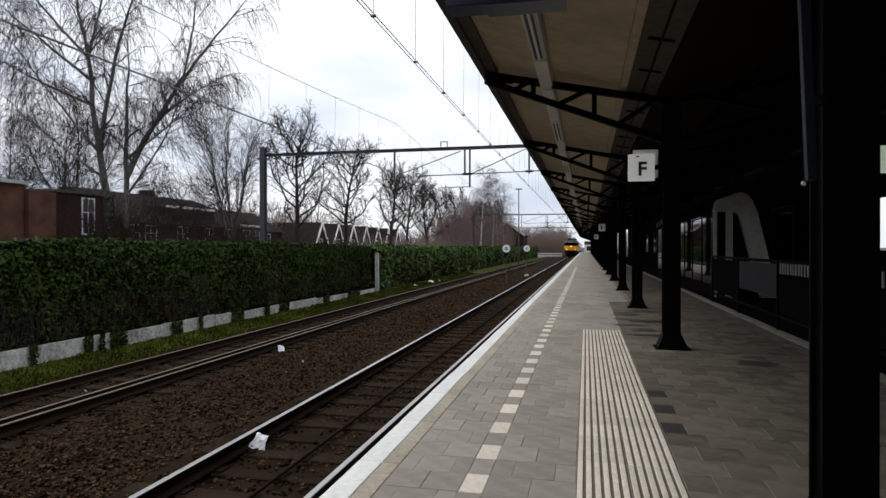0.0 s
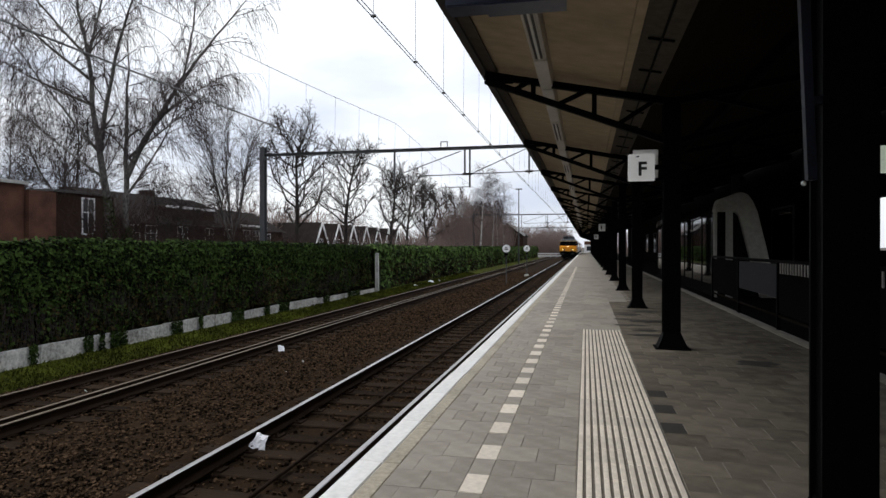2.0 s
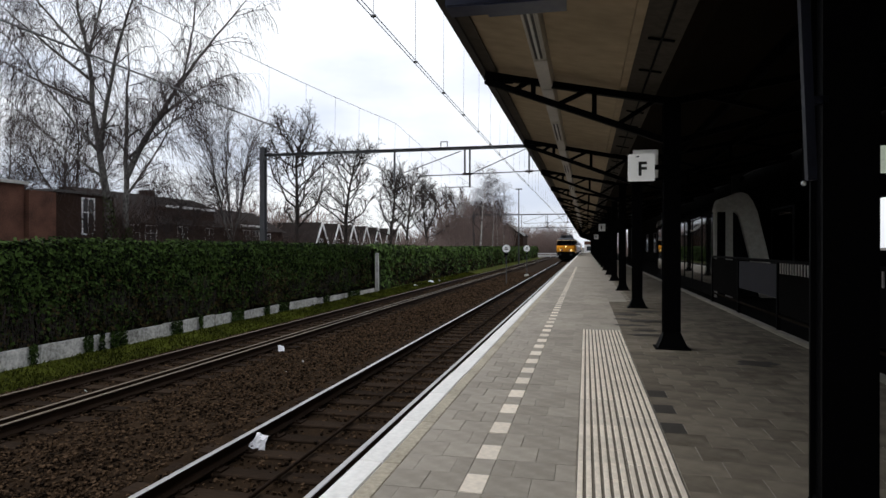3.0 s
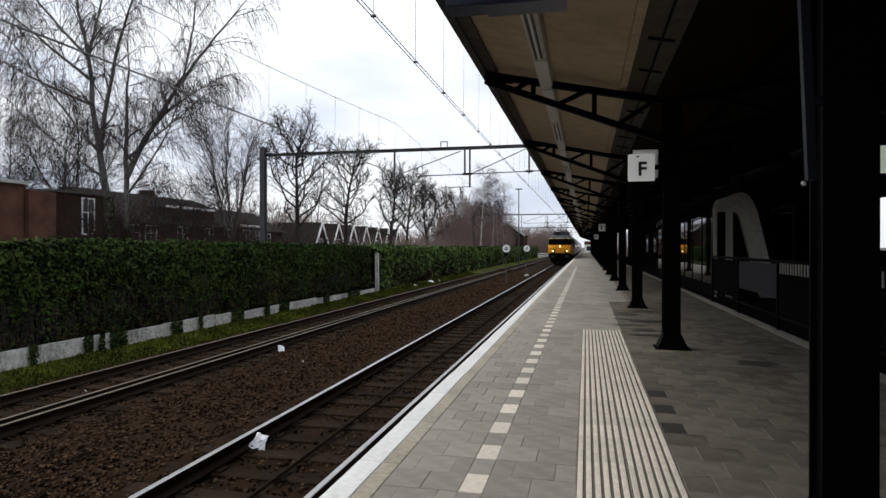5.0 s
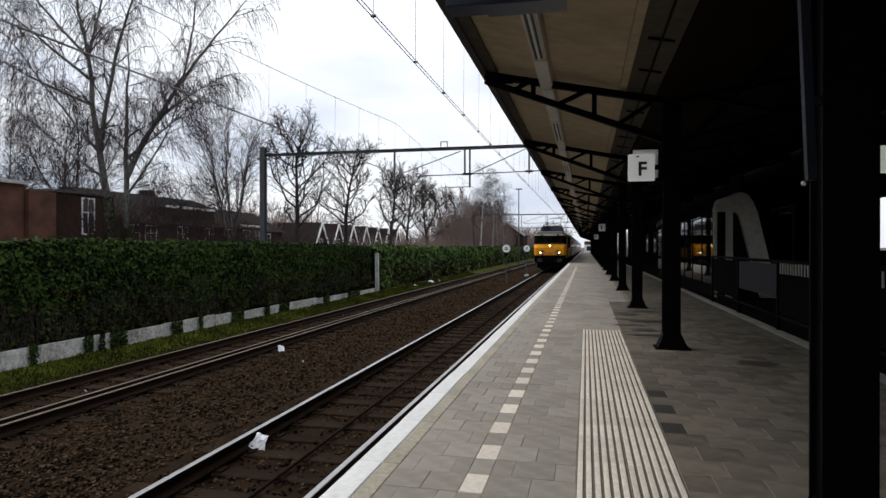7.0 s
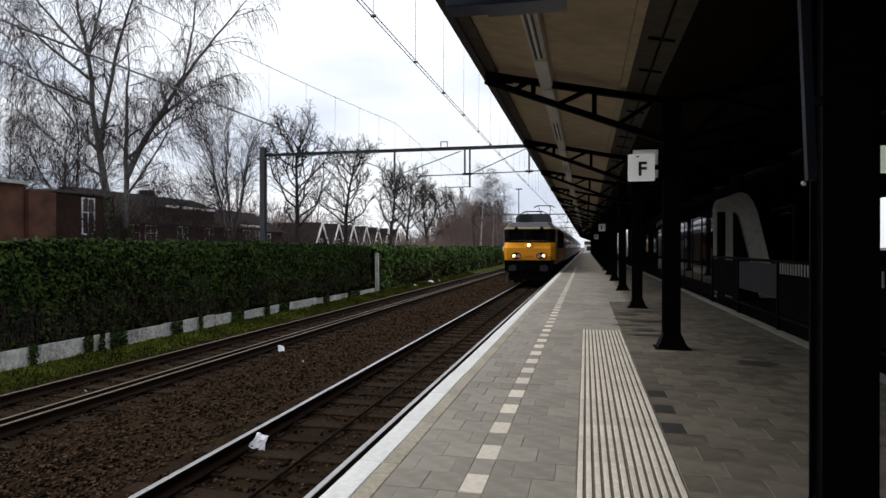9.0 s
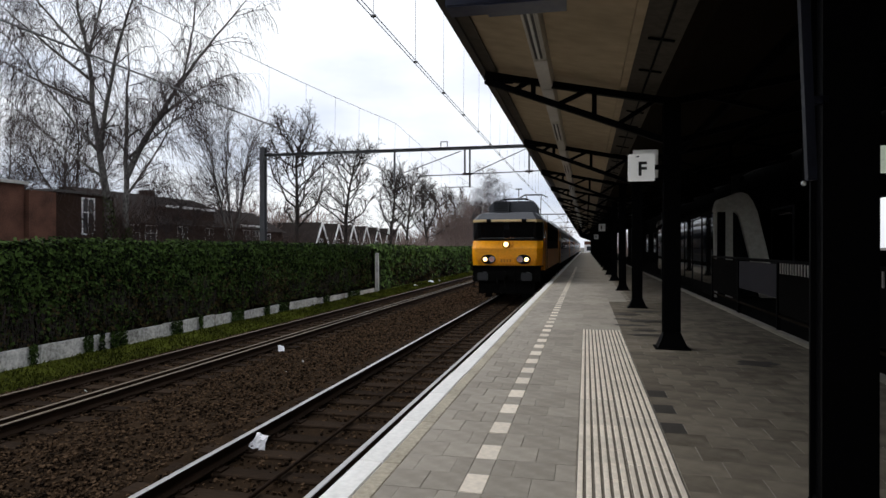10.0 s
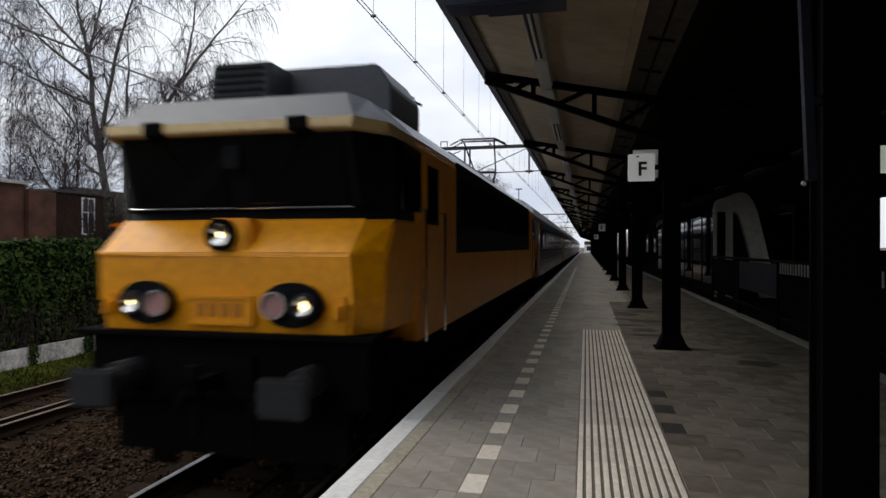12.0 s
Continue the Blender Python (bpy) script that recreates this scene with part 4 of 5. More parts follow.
# tufts hang over the plinth joints
tuft = Build()
for c, w in ((10.6, 0.12), (12.05, 0.16), (12.45, 0.10), (13.0, 0.34), (15.2, 0.3), (16.3, 0.12), (18.3, 0.45), (20.2, 0.22), (21.5, 0.48), (25.4, 0.4), (28.7, 1.0), (8.9, 0.2), (6.4, 0.3)):
    for q in range(int(420 * w / 0.3)):
        y = c + r.uniform(-w, w) * 0.8
        z = -0.98 - 0.006 * c + 0.48 * r.random()
        x = HX + 0.19 + 0.05 * r.random()
        a, s = r.uniform(0, 6.28), r.uniform(0.025, 0.05)
        i = len(tuft.v)
        tuft.v += [(x, y - s * math.cos(a), z - s * math.sin(a)), (x + 0.02, y + s * 0.5 * math.sin(a), z - s * 0.5 * math.cos(a)), (x, y + s * math.cos(a), z + s * math.sin(a)), (x + 0.02, y - s * 0.5 * math.sin(a), z + s * 0.5 * math.cos(a))]
        tuft.f.append((i, i + 1, i + 2, i + 3))
tagged(put("ivy", tuft, LEAF), "dark ivy tufts spilling over the plinth", "ivy", kind="stuff")

post = put("concrete_post", Build().profile([(-0.10, -1.3), (0.10, -1.3), (0.07, 1.12), (-0.09, 1.12)], -0.09, 0.09), CONCRETE, m=pose(HX + 0.18, 32.3, 0), bevel=0.015)
tagged(post, "grey concrete fence post between two hedges", "post")
for k, (yy, s) in enumerate(((38.6, 0.20), (40.6, 0.17), (42.8, 0.24), (45.0, 0.14), (47.5, 0.13), (52, 0.13), (57, 0.12))):
    rb = bmesh.new()
    bmesh.ops.create_icosphere(rb, subdivisions=2, radius=s)
    for v in rb.verts:
        v.co *= 1 + 0.35 * noise.noise(v.co * 3 + Vector((k, 0, 0)))
        v.co.z *= 0.7
    rm = bpy.data.meshes.new("boulder")
    rb.to_mesh(rm)
    rb.free()
    rm.materials.append(COPING_WHITE)
    o = tagged(put("boulder", rm, COPING_WHITE, m=pose(HX + 0.55, yy, -1.08, 0, 0, 37 * k)), "pale rough stone lying at the hedge foot", "stone", "pale stones")

# paper litter
for k, (x, y, z, s) in enumerate(((-3.76, 6.72, -0.90, 0.13), (-7.15, 13.8, -1.03, 0.11), (-6.0, 12.6, -1.06, 0.04), (-5.9, 11.6, -1.06, 0.03), (-8.45, 9.2, -1.06, 0.03))):
    pb = bmesh.new()
    bmesh.ops.create_grid(pb, x_segments=7, y_segments=7, size=s)
    for v in pb.verts:
        q = v.co.copy()
        v.co.z += s * (0.55 * abs(noise.noise(q * (1.6 / s) + Vector((k * 3, 1, 0)))) + 0.5 * noise.noise(q * (0.8 / s) + Vector((k, 7, 0))))
        v.co.x *= 0.75 + 0.35 * noise.noise(q * (0.7 / s) + Vector((2, k, 0)))
        v.co.y *= 0.8
    bmesh.ops.solidify(pb, geom=pb.faces[:], thickness=0.002)
    pm = bpy.data.meshes.new("paper_litter")
    pb.to_mesh(pm)
    pb.free()
    pm.materials.append(PAPER)
    tagged(put("paper_litter", pm, PAPER, m=pose(x, y, z + s * 0.25, 35, 10, 40 * k)), "crumpled white paper lying on the ballast", "litter", "paper litter")


# ---- trees ----
def limb(b, p, d, length, r0, r1, seg, r, wander, lift, sides, lift_end=None):
    """A bent tapering limb; returns its points and directions."""
    pts = []
    q = Vector(p)
    d = Vector(d).normalized()
    lift_end = lift if lift_end is None else lift_end
    for k in range(seg):
        f0, f1 = k / seg, (k + 1) / seg
        d = (d + Vector((r.uniform(-1, 1), r.uniform(-1, 1), r.uniform(-1, 1))) * wander + Vector((0, 0, lift + (lift_end - lift) * f1))).normalized()
        e = q + d * (length / seg)
        b.tube(q, e, r0 + (r1 - r0) * f0, r0 + (r1 - r0) * f1, sides, False)
        pts.append((e.copy(), d.copy(), r0 + (r1 - r0) * f1, f1))
        q = e
    return pts


def side_way(d, r, spread):
    a = d.orthogonal().normalized()
    a.rotate(Matrix.Rotation(r.uniform(0, 6.28), 3, d))
    return (d + a * spread).normalized()


def birch(name, height, stems, seed, label, bark, start=0.24, dense=1.0, spread=0.75, hang=1.0):
    """stems: base x, base y, lean x, lean y, share of the height, share of the girth."""
    r = random.Random(seed)
    t = empty(name, pose(0, 0, 0), label, "tree")
    tr, cr = Build(), Build()
    grown = []
    for bx, by, bz, lx, ly, part_h, girth in stems:
        h = height * part_h
        if grown:
            # a fork leaves the nearest stem that stands already
            q = min((p for pts in grown for p in pts), key=lambda p: abs(p[0].z - bz) + 2 * abs(p[0].x - bx * 1.0) * (bz > 0))
            if bz > 0:
                bx, by, bz = q[0].x, q[0].y, q[0].z
        pts = limb(tr, (bx, by, bz - 0.1), (lx, ly, 1), h, 0.0115 * height * girth, 0.014, 18, r, 0.075, 0.02, 7)
        grown.append(pts)
        for p, d, rad, f in pts:
            if p.z < start * height:
                continue
            for c in range(2):
                ln = height * (0.21 * (1 - f) + 0.10) * r.uniform(0.6, 1.25)
                bp = limb(cr, p, side_way(d, r, spread * r.uniform(0.7, 1.3)), ln, max(0.016, rad * 0.42), 0.008, 7, r, 0.14, 0.08, 4, -0.16 * hang)
                for q, e, br, g in bp[1:]:
                    for w in range(max(1, int(r.uniform(1.0, 3.0) * dense))):
                        l2 = r.uniform(0.4, 1.3) * (0.5 + 0.04 * height)
                        tp = limb(cr, q, side_way(e, r, 0.9), l2, max(0.008, br * 0.45), 0.0055, 4, r, 0.13, 0.02, 3, -0.25 * hang)
                        for z, zd, zr, zg in tp[1:]:
                            limb(cr, z, side_way(zd, r, 0.7), r.uniform(0.3, 1.1), 0.0062, 0.0042, 3, r, 0.08, -0.12 * hang, 3, -0.55 * hang)
    put("trunk", tr, bark, t, smooth=True)
    tagged(put("crown", cr, TWIG, t, "fine drooping leafless twigs"), kind="stuff")
    return t


def weeping_birch(stems, seed, label):
    """stems: start aside, start height, lean at the foot and at the tip, length, girth, stem it leaves; leans lie across the line of view."""
    r = random.Random(seed)
    t = empty("birch_tree", pose(0, 0, 0), label, "tree")
    tr, cr = Build(), Build()
    grown = []

    def grow(b, p, lean0, lean1, deep, length, r0, r1, seg, wander, sides):
        pts, q = [], Vector(p)
        for n in range(seg):
            f = (n + 1) / seg
            d = Vector((lean0 + (lean1 - lean0) * f + r.uniform(-1, 1) * wander * (0.3 + f), deep + r.uniform(-1, 1) * wander * (0.3 + f), 1)).normalized()
            e = q + d * (length / seg)
            b.tube(q, e, r0 + (r1 - r0) * n / seg, r0 + (r1 - r0) * f, sides, False)
            pts.append((e.copy(), d.copy(), r0 + (r1 - r0) * f, f))
            q = e
        return pts

    def curtain(p, d, rad, f, many):
        """Arching side branch with hanging strands."""
        for c in range(many):
            side = -1 if r.random() < 0.5 else 1
            way = (d * 0.55 + Vector((side * r.uniform(0.3, 1.0), r.uniform(-1, 1), r.uniform(0.1, 0.6)))).normalized()
            ln = r.uniform(0.8, 2.4) * (1.15 - 0.5 * f)
            bp = limb(cr, p, way, ln, max(0.013, rad * 0.4), 0.007, 7, r, 0.16, 0.02, 4, -0.22)
            for q, e, br, g in bp[1:]:
                for w in range(1 + (r.random() < 0.5)):
                    tp = limb(cr, q, side_way(e, r, 0.9), r.uniform(0.25, 0.75), 0.0065, 0.005, 3, r, 0.16, -0.05, 3, -0.45)
                    for z, zd, zr, zg in (tp if r.random() < 0.5 else tp[::2]):
                        limb(cr, z, (zd.x * 0.5 + r.uniform(-0.3, 0.3), zd.y * 0.5 + r.uniform(-0.3, 0.3), -0.5), r.uniform(0.25, 0.95), 0.0050, 0.0036, 3, r, 0.07, -0.15, 3, -0.5)

    for u, z, lean0, lean1, length, girth, leaves in stems:
        p, deep = Vector((u, 0, z)), r.uniform(-0.1, 0.1)
        if leaves is not None:
            q = min(grown[leaves], key=lambda g: abs(g[0].z - z))
            p, deep = q[0].copy(), r.uniform(-0.45, 0.45)
        pts = grow(tr, p, lean0, lean1, deep, length, girth, 0.012, 16, 0.11, 7)
        grown.append(pts)
        for p, d, rad, f in pts:
            if p.z > 4.6 and (leaves is not None or p.z > 6.2):
                curtain(p, d, rad, f, 2 if f > 0.6 else 1 + (r.random() < 0.4))
    put("trunk", tr, BARK_BIRCH, t, smooth=True)
    tagged(put("crown", cr, TWIG, t, "fine hanging leafless twigs"), kind="stuff")
    return t, grown[:2]


def lime(height, seed, label):
    """A straight bole with twisting tiers of upturned limbs."""
    r = random.Random(seed)
    t = empty("street_tree", pose(0, 0, 0), label, "tree", "row of bare street trees")
    tr, cr = Build(), Build()
    pts = limb(tr, (0, 0, -0.1), (0.02, 0, 1), height * 0.82, 0.23, 0.06, 14, r, 0.07, 0.05, 8)
    turn = r.uniform(0, 6)
    for p, d, rad, f in pts:
        if f < 0.40:
            continue
        for c in range(2 if f < 0.8 else 3):
            turn += 2.4
            a = Vector((math.cos(turn), math.sin(turn), 0))
            out = 1.7 - 1.0 * f
            ln = height * (0.47 - 0.27 * f) * r.uniform(0.75, 1.2)
            bp = limb(tr, p, d * 0.55 + a * out, ln, max(0.06, rad * 0.55), 0.030, 9, r, 0.26, 0.12, 5)
            for q, e, br, g in bp[2:]:
                for w in range(1 + (r.random() < 0.5)):
                    tp = limb(cr, q, side_way(e, r, 1.1), height * r.uniform(0.05, 0.11), max(0.022, br * 0.6), 0.015, 4, r, 0.32, 0.10, 4)
                    for z, zd, zr, zg in tp[1:]:
                        for v in range(2):
                            up = limb(cr, z, side_way(zd, r, 1.0), r.uniform(0.25, 0.6), 0.013, 0.009, 3, r, 0.30, 0.08, 3)
                            limb(cr, up[1][0], side_way(up[1][1], r, 0.9), r.uniform(0.12, 0.3), 0.010, 0.008, 2, r, 0.25, 0.05, 3)
    put("trunk", tr, BARK_DARK, t, smooth=True)
    tagged(put("crown", cr, BARK_DARK, t, "gnarled bare branches"), kind="stuff")
    return t


big, boles = weeping_birch(((0.12, -0.1, -0.13, -0.12, 14.6, 0.20, None), (0.42, -0.1, -0.02, -0.05, 11.0, 0.17, None),
                            (0, 6.6, 0.15, 0.55, 7.4, 0.095, 0), (0, 9.6, 0.05, 0.0, 5.0, 0.06, 0), (0, 5.4, 0.35, 0.80, 8.6, 0.12, 1), (0, 7.4, 0.9, 2.2, 3.4, 0.06, 4),
                            (0, 8.0, -2.4, -1.6, 4.0, 0.055, 0), (0, 8.6, -1.2, -1.1, 4.8, 0.06, 0), (0, 9.7, -0.9, -0.6, 5.4, 0.055, 0), (0, 5.8, 1.4, 1.2, 3.8, 0.05, 1),
                            (0, 6.0, -0.7, -0.6, 5.2, 0.055, 0), (0, 9.0, 0.4, 0.2, 4.6, 0.05, 4), (0, 5.0, 0.9, 0.4, 4.4, 0.05, 1), (0, 5.2, -1.3, -0.9, 4.0, 0.05, 0)),
                           5, "tall twin-stemmed weeping birch, bare with drooping twigs")
big.matrix_basis = pose(-17.0, 19.9, -1.3, 0, 0, 12.85)
r = random.Random(77)
climb = Build()
for k in range(4200):
    bole = boles[k % 2]
    f = 4.2 * r.random() ** 1.2
    lo, hi = bole[int(f)][0], bole[int(f) + 1][0]
    w = r.uniform(0, 6.28)
    q = r.uniform(0.14, 0.62) * (1.0 - 0.17 * f)
    p = big.matrix_basis @ (lo.lerp(hi, f % 1.0) + Vector((q * math.cos(w), q * math.sin(w), 0)))
    n = Vector((math.cos(w), math.sin(w), r.uniform(-0.4, 0.6))).normalized()
    a = n.orthogonal().normalized()
    a.rotate(Matrix.Rotation(r.uniform(0, 6.28), 3, n))
    c, g = n.cross(a), r.uniform(0.03, 0.06)
    i = len(climb.v)
    climb.v += [tuple(p - a * g), tuple(p + c * g * 0.6), tuple(p + a * g), tuple(p - c * g * 0.6)]
    climb.f.append((i, i + 1, i + 2, i + 3))
tagged(put("ivy", climb, LEAF), "dark ivy climbing the foot of the birch stems", "ivy", kind="stuff")
small = birch("birch_tree", 8.8, ((0, 0, 0, 0.03, 0, 1.0, 1.0), (0.05, 0.04, 2.6, -0.2, -0.15, 0.62, 0.6), (0.05, 0.04, 3.0, 0.25, 0.2, 0.6, 0.6)), 8, "slender bare birch beside low houses", BARK_BIRCH, 0.38, 0.3, 0.32, 0.1)
small.matrix_basis = pose(-17.2, 28.0, -1.3)
left = birch("garden_tree", 12.6, ((0, 0, 0, 0.05, 0, 1.0, 1.1), (0.1, 0.0, 4.0, -0.4, -0.35, 0.6, 0.8), (0.1, 0.1, 4.2, 0.4, 0.35, 0.6, 0.8), (0.1, 0.1, 5.0, 0.2, -0.2, 0.55, 0.8)), 15, "bare grey garden tree with a dense twiggy crown", BARK_DARK, 0.34, 1.2, 0.9, 0.3)
left.matrix_basis = pose(-36.0, 37.5, -1.3)
left2 = birch("garden_tree", 10.4, ((0, 0, 0, 0.05, 0, 1.0, 1.1), (0.1, 0.0, 3.5, -0.4, -0.35, 0.6, 0.8), (0.1, 0.1, 3.2, 0.4, 0.35, 0.6, 0.8)), 18, "bare grey garden tree behind a brick house", BARK_DARK, 0.34, 1.2, 0.9, 0.3)
left2.matrix_basis = pose(-36.0, 32.4, -1.3)
left3 = birch("garden_tree", 6.0, ((0, 0, 0, 0.1, 0.05, 1.0, 1.1), (0.1, 0.1, 2.0, -0.4, -0.2, 0.7, 0.8), (0.1, 0.1, 2.0, 0.5, 0.4, 0.7, 0.8)), 17, "bare spreading tree before a tiled roof", BARK_DARK, 0.36, 0.7, 1.0, 0.3)
left3.matrix_basis = pose(-21.0, 28.2, -1.3)

lime_a = lime(12.0, 31, "bare gnarled street tree with dark twisting branches")
lime_b = lime(11.8, 32, "bare gnarled street tree with dark twisting branches")
lime_c = lime(11.2, 33, "bare gnarled street tree with dark twisting branches")
lime_a.matrix_basis = pose(-20.0, 41.5, -1.3)
lime_b.matrix_basis = pose(-20.2, 50.8, -1.3, 0, 0, 70)
lime_c.matrix_basis = pose(-20.0, 62.5, -1.3, 0, 0, 20)
for k, (src, y, rz) in enumerate(((lime_a, 69.5, 130), (lime_c, 79, 200), (lime_b, 91, 250), (lime_a, 101, 310), (lime_c, 112, 100), (lime_b, 122, 15), (lime_a, 133, 75))):
    copy_thing(src, pose(-20.4 + 0.4 * math.sin(k * 2.1), y, -1.3, 0, 0, rz))


def brush(name, label, areas, count, mat, seed, rad=0.012):
    """Leafless undergrowth: many upright forked shoots."""
    r = random.Random(seed)
    b = Build()
    for x0, x1, y0, y1, h0, h1, share in areas:
        for k in range(int(count * share)):
            x, y = r.uniform(x0, x1), r.uniform(y0, y1)
            h = r.uniform(h0, h1) * (0.75 + 0.35 * noise.noise((x * 0.3, y * 0.2, 6)))
            pts = limb(b, (x, y, -1.3), (r.uniform(-0.3, 0.3), r.uniform(-0.3, 0.3), 1), h, rad * 1.6, rad * 0.5, 4, r, 0.09, 0.05, 3)
            for p, d, rr, f in pts:
                for q in range(3):
                    limb(b, p, side_way(d, r, 0.7), h * r.uniform(0.12, 0.28), rad * 0.7, rad * 0.35, 2, r, 0.15, 0.05, 3)
    return tagged(put(name, b, mat), label, "brushwood", kind="stuff")


brush("undergrowth", "reddish-brown leafless shrubs behind the hedge", ((-20, -15.5, 25.5, 33, 2.6, 4.6, 0.36), (-20, -15.5, 33, 50, 2.2, 4.0, 0.30), (-17.8, -16.2, 19, 21.0, 3.0, 5.4, 0.12)), 2200, TWIG_BROWN, 41)
brush("far_thicket", "dense reddish-brown bare thicket along the line, paled for haze", ((-21, -13.5, 80, 122, 6.0, 10.0, 0.75), (-24, -14, 56, 80, 2.2, 4.6, 0.35)), 2600, TWIG_HAZED, 42, 0.019)
brush("distant_trees", "hazy grey-brown bare trees in the distance", ((-26, -5.8, 190, 230, 6, 11, 0.7), (-60, -22, 140, 170, 4, 9, 0.5), (-72, -46, 82, 128, 6, 12, 0.75), (6, 60, 180, 230, 6, 11, 0.6)), 1300, TWIG_HAZED, 43, 0.05)
for k, (x, y, h) in enumerate(((-13.4, 79.7, 9.5), (-13.3, 89.6, 12.2), (-13.4, 97.9, 12.4), (-13.3, 105.7, 11.8))):
    if k == 0:
        far = birch("far_birch", 12.2, ((0, 0, 0, 0.02, 0, 1.0, 1.1),), 51, "pale-trunked bare birch rising from a thicket", BARK_PALE, 0.35, 1.6, 0.8, 1.2)
        far.matrix_basis = pose(x, y, -1.3)
    else:
        copy_thing(far, pose(x, y, -1.3, 0, 0, 80 * k))


# ---- houses behind the hedge ----
def window(parent, x, y, z, w, h, cross=True, name="window"):
    """A window in a wall that faces the line (+x)."""
    o = put(name, Build().box(x, x + 0.03, y, y + w, z, z + 0.08).box(x, x + 0.03, y, y + w, z + h - 0.08, z + h).box(x, x + 0.03, y, y + 0.08, z + 0.08, z + h - 0.08)
            .box(x, x + 0.03, y + w - 0.08, y + w, z + 0.08, z + h - 0.08), WHITE_PAINT, parent, "white-framed window")
    if cross:
        put("glazing_bar", Build().box(x + 0.004, x + 0.026, y + w / 2 - 0.03, y + w / 2 + 0.03, z + 0.08, z + h - 0.08), WHITE_PAINT, o)
        put("glazing_bar", Build().box(x + 0.004, x + 0.026, y + 0.08, y + w - 0.08, z + h * 0.6 - 0.03, z + h * 0.6 + 0.03), WHITE_PAINT, o)
    put("pane", Build().box(x - 0.005, x + 0.012, y + 0.07, y + w - 0.07, z + 0.07, z + h - 0.07), HOUSE_GLASS, o)


flat = empty("flat_roofed_house", pose(0, 0, 0), "red-brick flat-roofed house with a white sash window", "house")
put("wall", Build().box(-32, -24.2, 12, 22.9, -1.3, 4.20), BRICK, flat)
put("wall", Build().box(-32, -24.0, 22.95, 24.4, -1.3, 3.98), BRICK, flat)
put("wall", Build().box(-32, -24.3, 24.45, 28.4, -1.3, 4.05), BRICK_DARK, flat)
put("roof_edge", Build().box(-32.1, -24.05, 11.9, 23.0, 4.2, 4.34), CONCRETE, flat)
put("roof_edge", Build().box(-32.1, -24.15, 24.4, 28.5, 4.05, 4.16), ROOF_EDGE, flat)
window(flat, -24.28, 26.2, 2.05, 0.85, 1.85)
window(flat, -24.18, 20.55, 2.3, 0.5, 1.7, False)

low = empty("long_house", pose(0, 0, 0), "long low brick house with dark tiled roof", "house")
put("wall", Build().box(-34, -26, 31, 47, -1.3, 3.0), BRICK_DARK, low)
put("roof", Build().quadbox([(-34.4, 30.6, 2.95), (-25.6, 30.6, 2.95), (-25.6, 47.4, 2.95), (-34.4, 47.4, 2.95), (-30.2, 31.2, 5.05), (-29.8, 31.2, 5.05), (-29.8, 43.2, 5.05), (-30.2, 43.2, 5.05)]), ROOF_TILE, low)
put("gutter", Build().box(-25.6, -25.48, 30.6, 47.4, 2.86, 2.96), ROOF_EDGE, low)
put("chimney", Build().box(-30.4, -29.7, 37.9, 38.7, 4.6, 5.4), BRICK_DARK, low)
dormer = put("dormer", Build().box(-28.4, -26.3, 35.3, 40.6, 3.1, 4.05), BRICK_DARK, low, "flat-roofed dormer")
for a, c in ((35.3, 36.6), (37.0, 40.6)):
    put("fascia", Build().box(-26.3, -26.2, a, c, 4.0, 4.14), WHITE_PAINT, dormer, "white dormer fascia")
put("eaves_fascia", Build().box(-25.6, -25.52, 43.0, 47.0, 3.0, 3.16), WHITE_PAINT, low, "white eaves fascia")
for y in (31.4, 32.9, 36.0, 39.0, 41.4, 44.0, 45.4):
    window(low, -25.99, y, 1.55, 1.1, 1.25)

r = random.Random(61)


def gable_house(y, w, x, ridge):
    g = empty("gabled_house", pose(x, y, -1.3), "small brick house with white gable boards", "house", "gabled houses")
    put("wall", Build().profile([(0, 0), (w, 0), (w, ridge * 0.42), (w / 2, ridge), (0, ridge * 0.42)], -8, 0, axis='x'), BRICK_DARK, g)
    put("roof", Build().profile([(-0.3, ridge * 0.42 - 0.3), (w / 2, ridge + 0.08), (w + 0.3, ridge * 0.42 - 0.3), (w + 0.3, ridge * 0.42 - 0.1), (w / 2, ridge + 0.3), (-0.3, ridge * 0.42 - 0.1)], -8.2, 0.15, axis='x'), ROOF_TILE, g)
    for s in (0, 1):
        a = (0.18, -0.3 if s == 0 else w + 0.3, ridge * 0.42 - 0.28)
        put("barge_board", Build().bar(a, (0.18, w / 2, ridge + 0.12), 0.08, 0.42), WHITE_PAINT, g)
    window(g, 0.02, w / 2 - 0.8, ridge * 0.40, 1.4, 1.5)


for k in range(7):
    gable_house(88 + 6.7 * k, 5.2, -40, 6.3)
low2 = empty("terrace_house", pose(0, 0, 0), "low brown terrace with a tiled roof among trees", "house")
put("wall", Build().box(-42, -34, 48, 66, -1.3, 3.2), BRICK_DARK, low2)
put("roof", Build().profile([(-42.4, 3.1), (-33.6, 3.1), (-38, 5.4)], 47.6, 66.4), ROOF_TILE, low2)
for y in (49.5, 52.5, 56, 59, 62):
    window(low2, -33.99, y, 1.6, 1.3, 1.3)
fh = empty("far_house", pose(0, 0, 0), "distant dark house with a pale roof edge", "house")
put("wall", Build().box(-20, -13.4, 138, 148, -1.3, 4.0), BRICK_DARK, fh)
put("roof", Build().profile([(-20.4, 3.9), (-13.0, 3.9), (-16.7, 6.6)], 137.5, 148.5), ROOF_TILE, fh)
put("barge_board", Build().bar((-12.95, 137.4, 3.95), (-16.7, 137.4, 6.65), 0.1, 0.4), CONCRETE, fh)
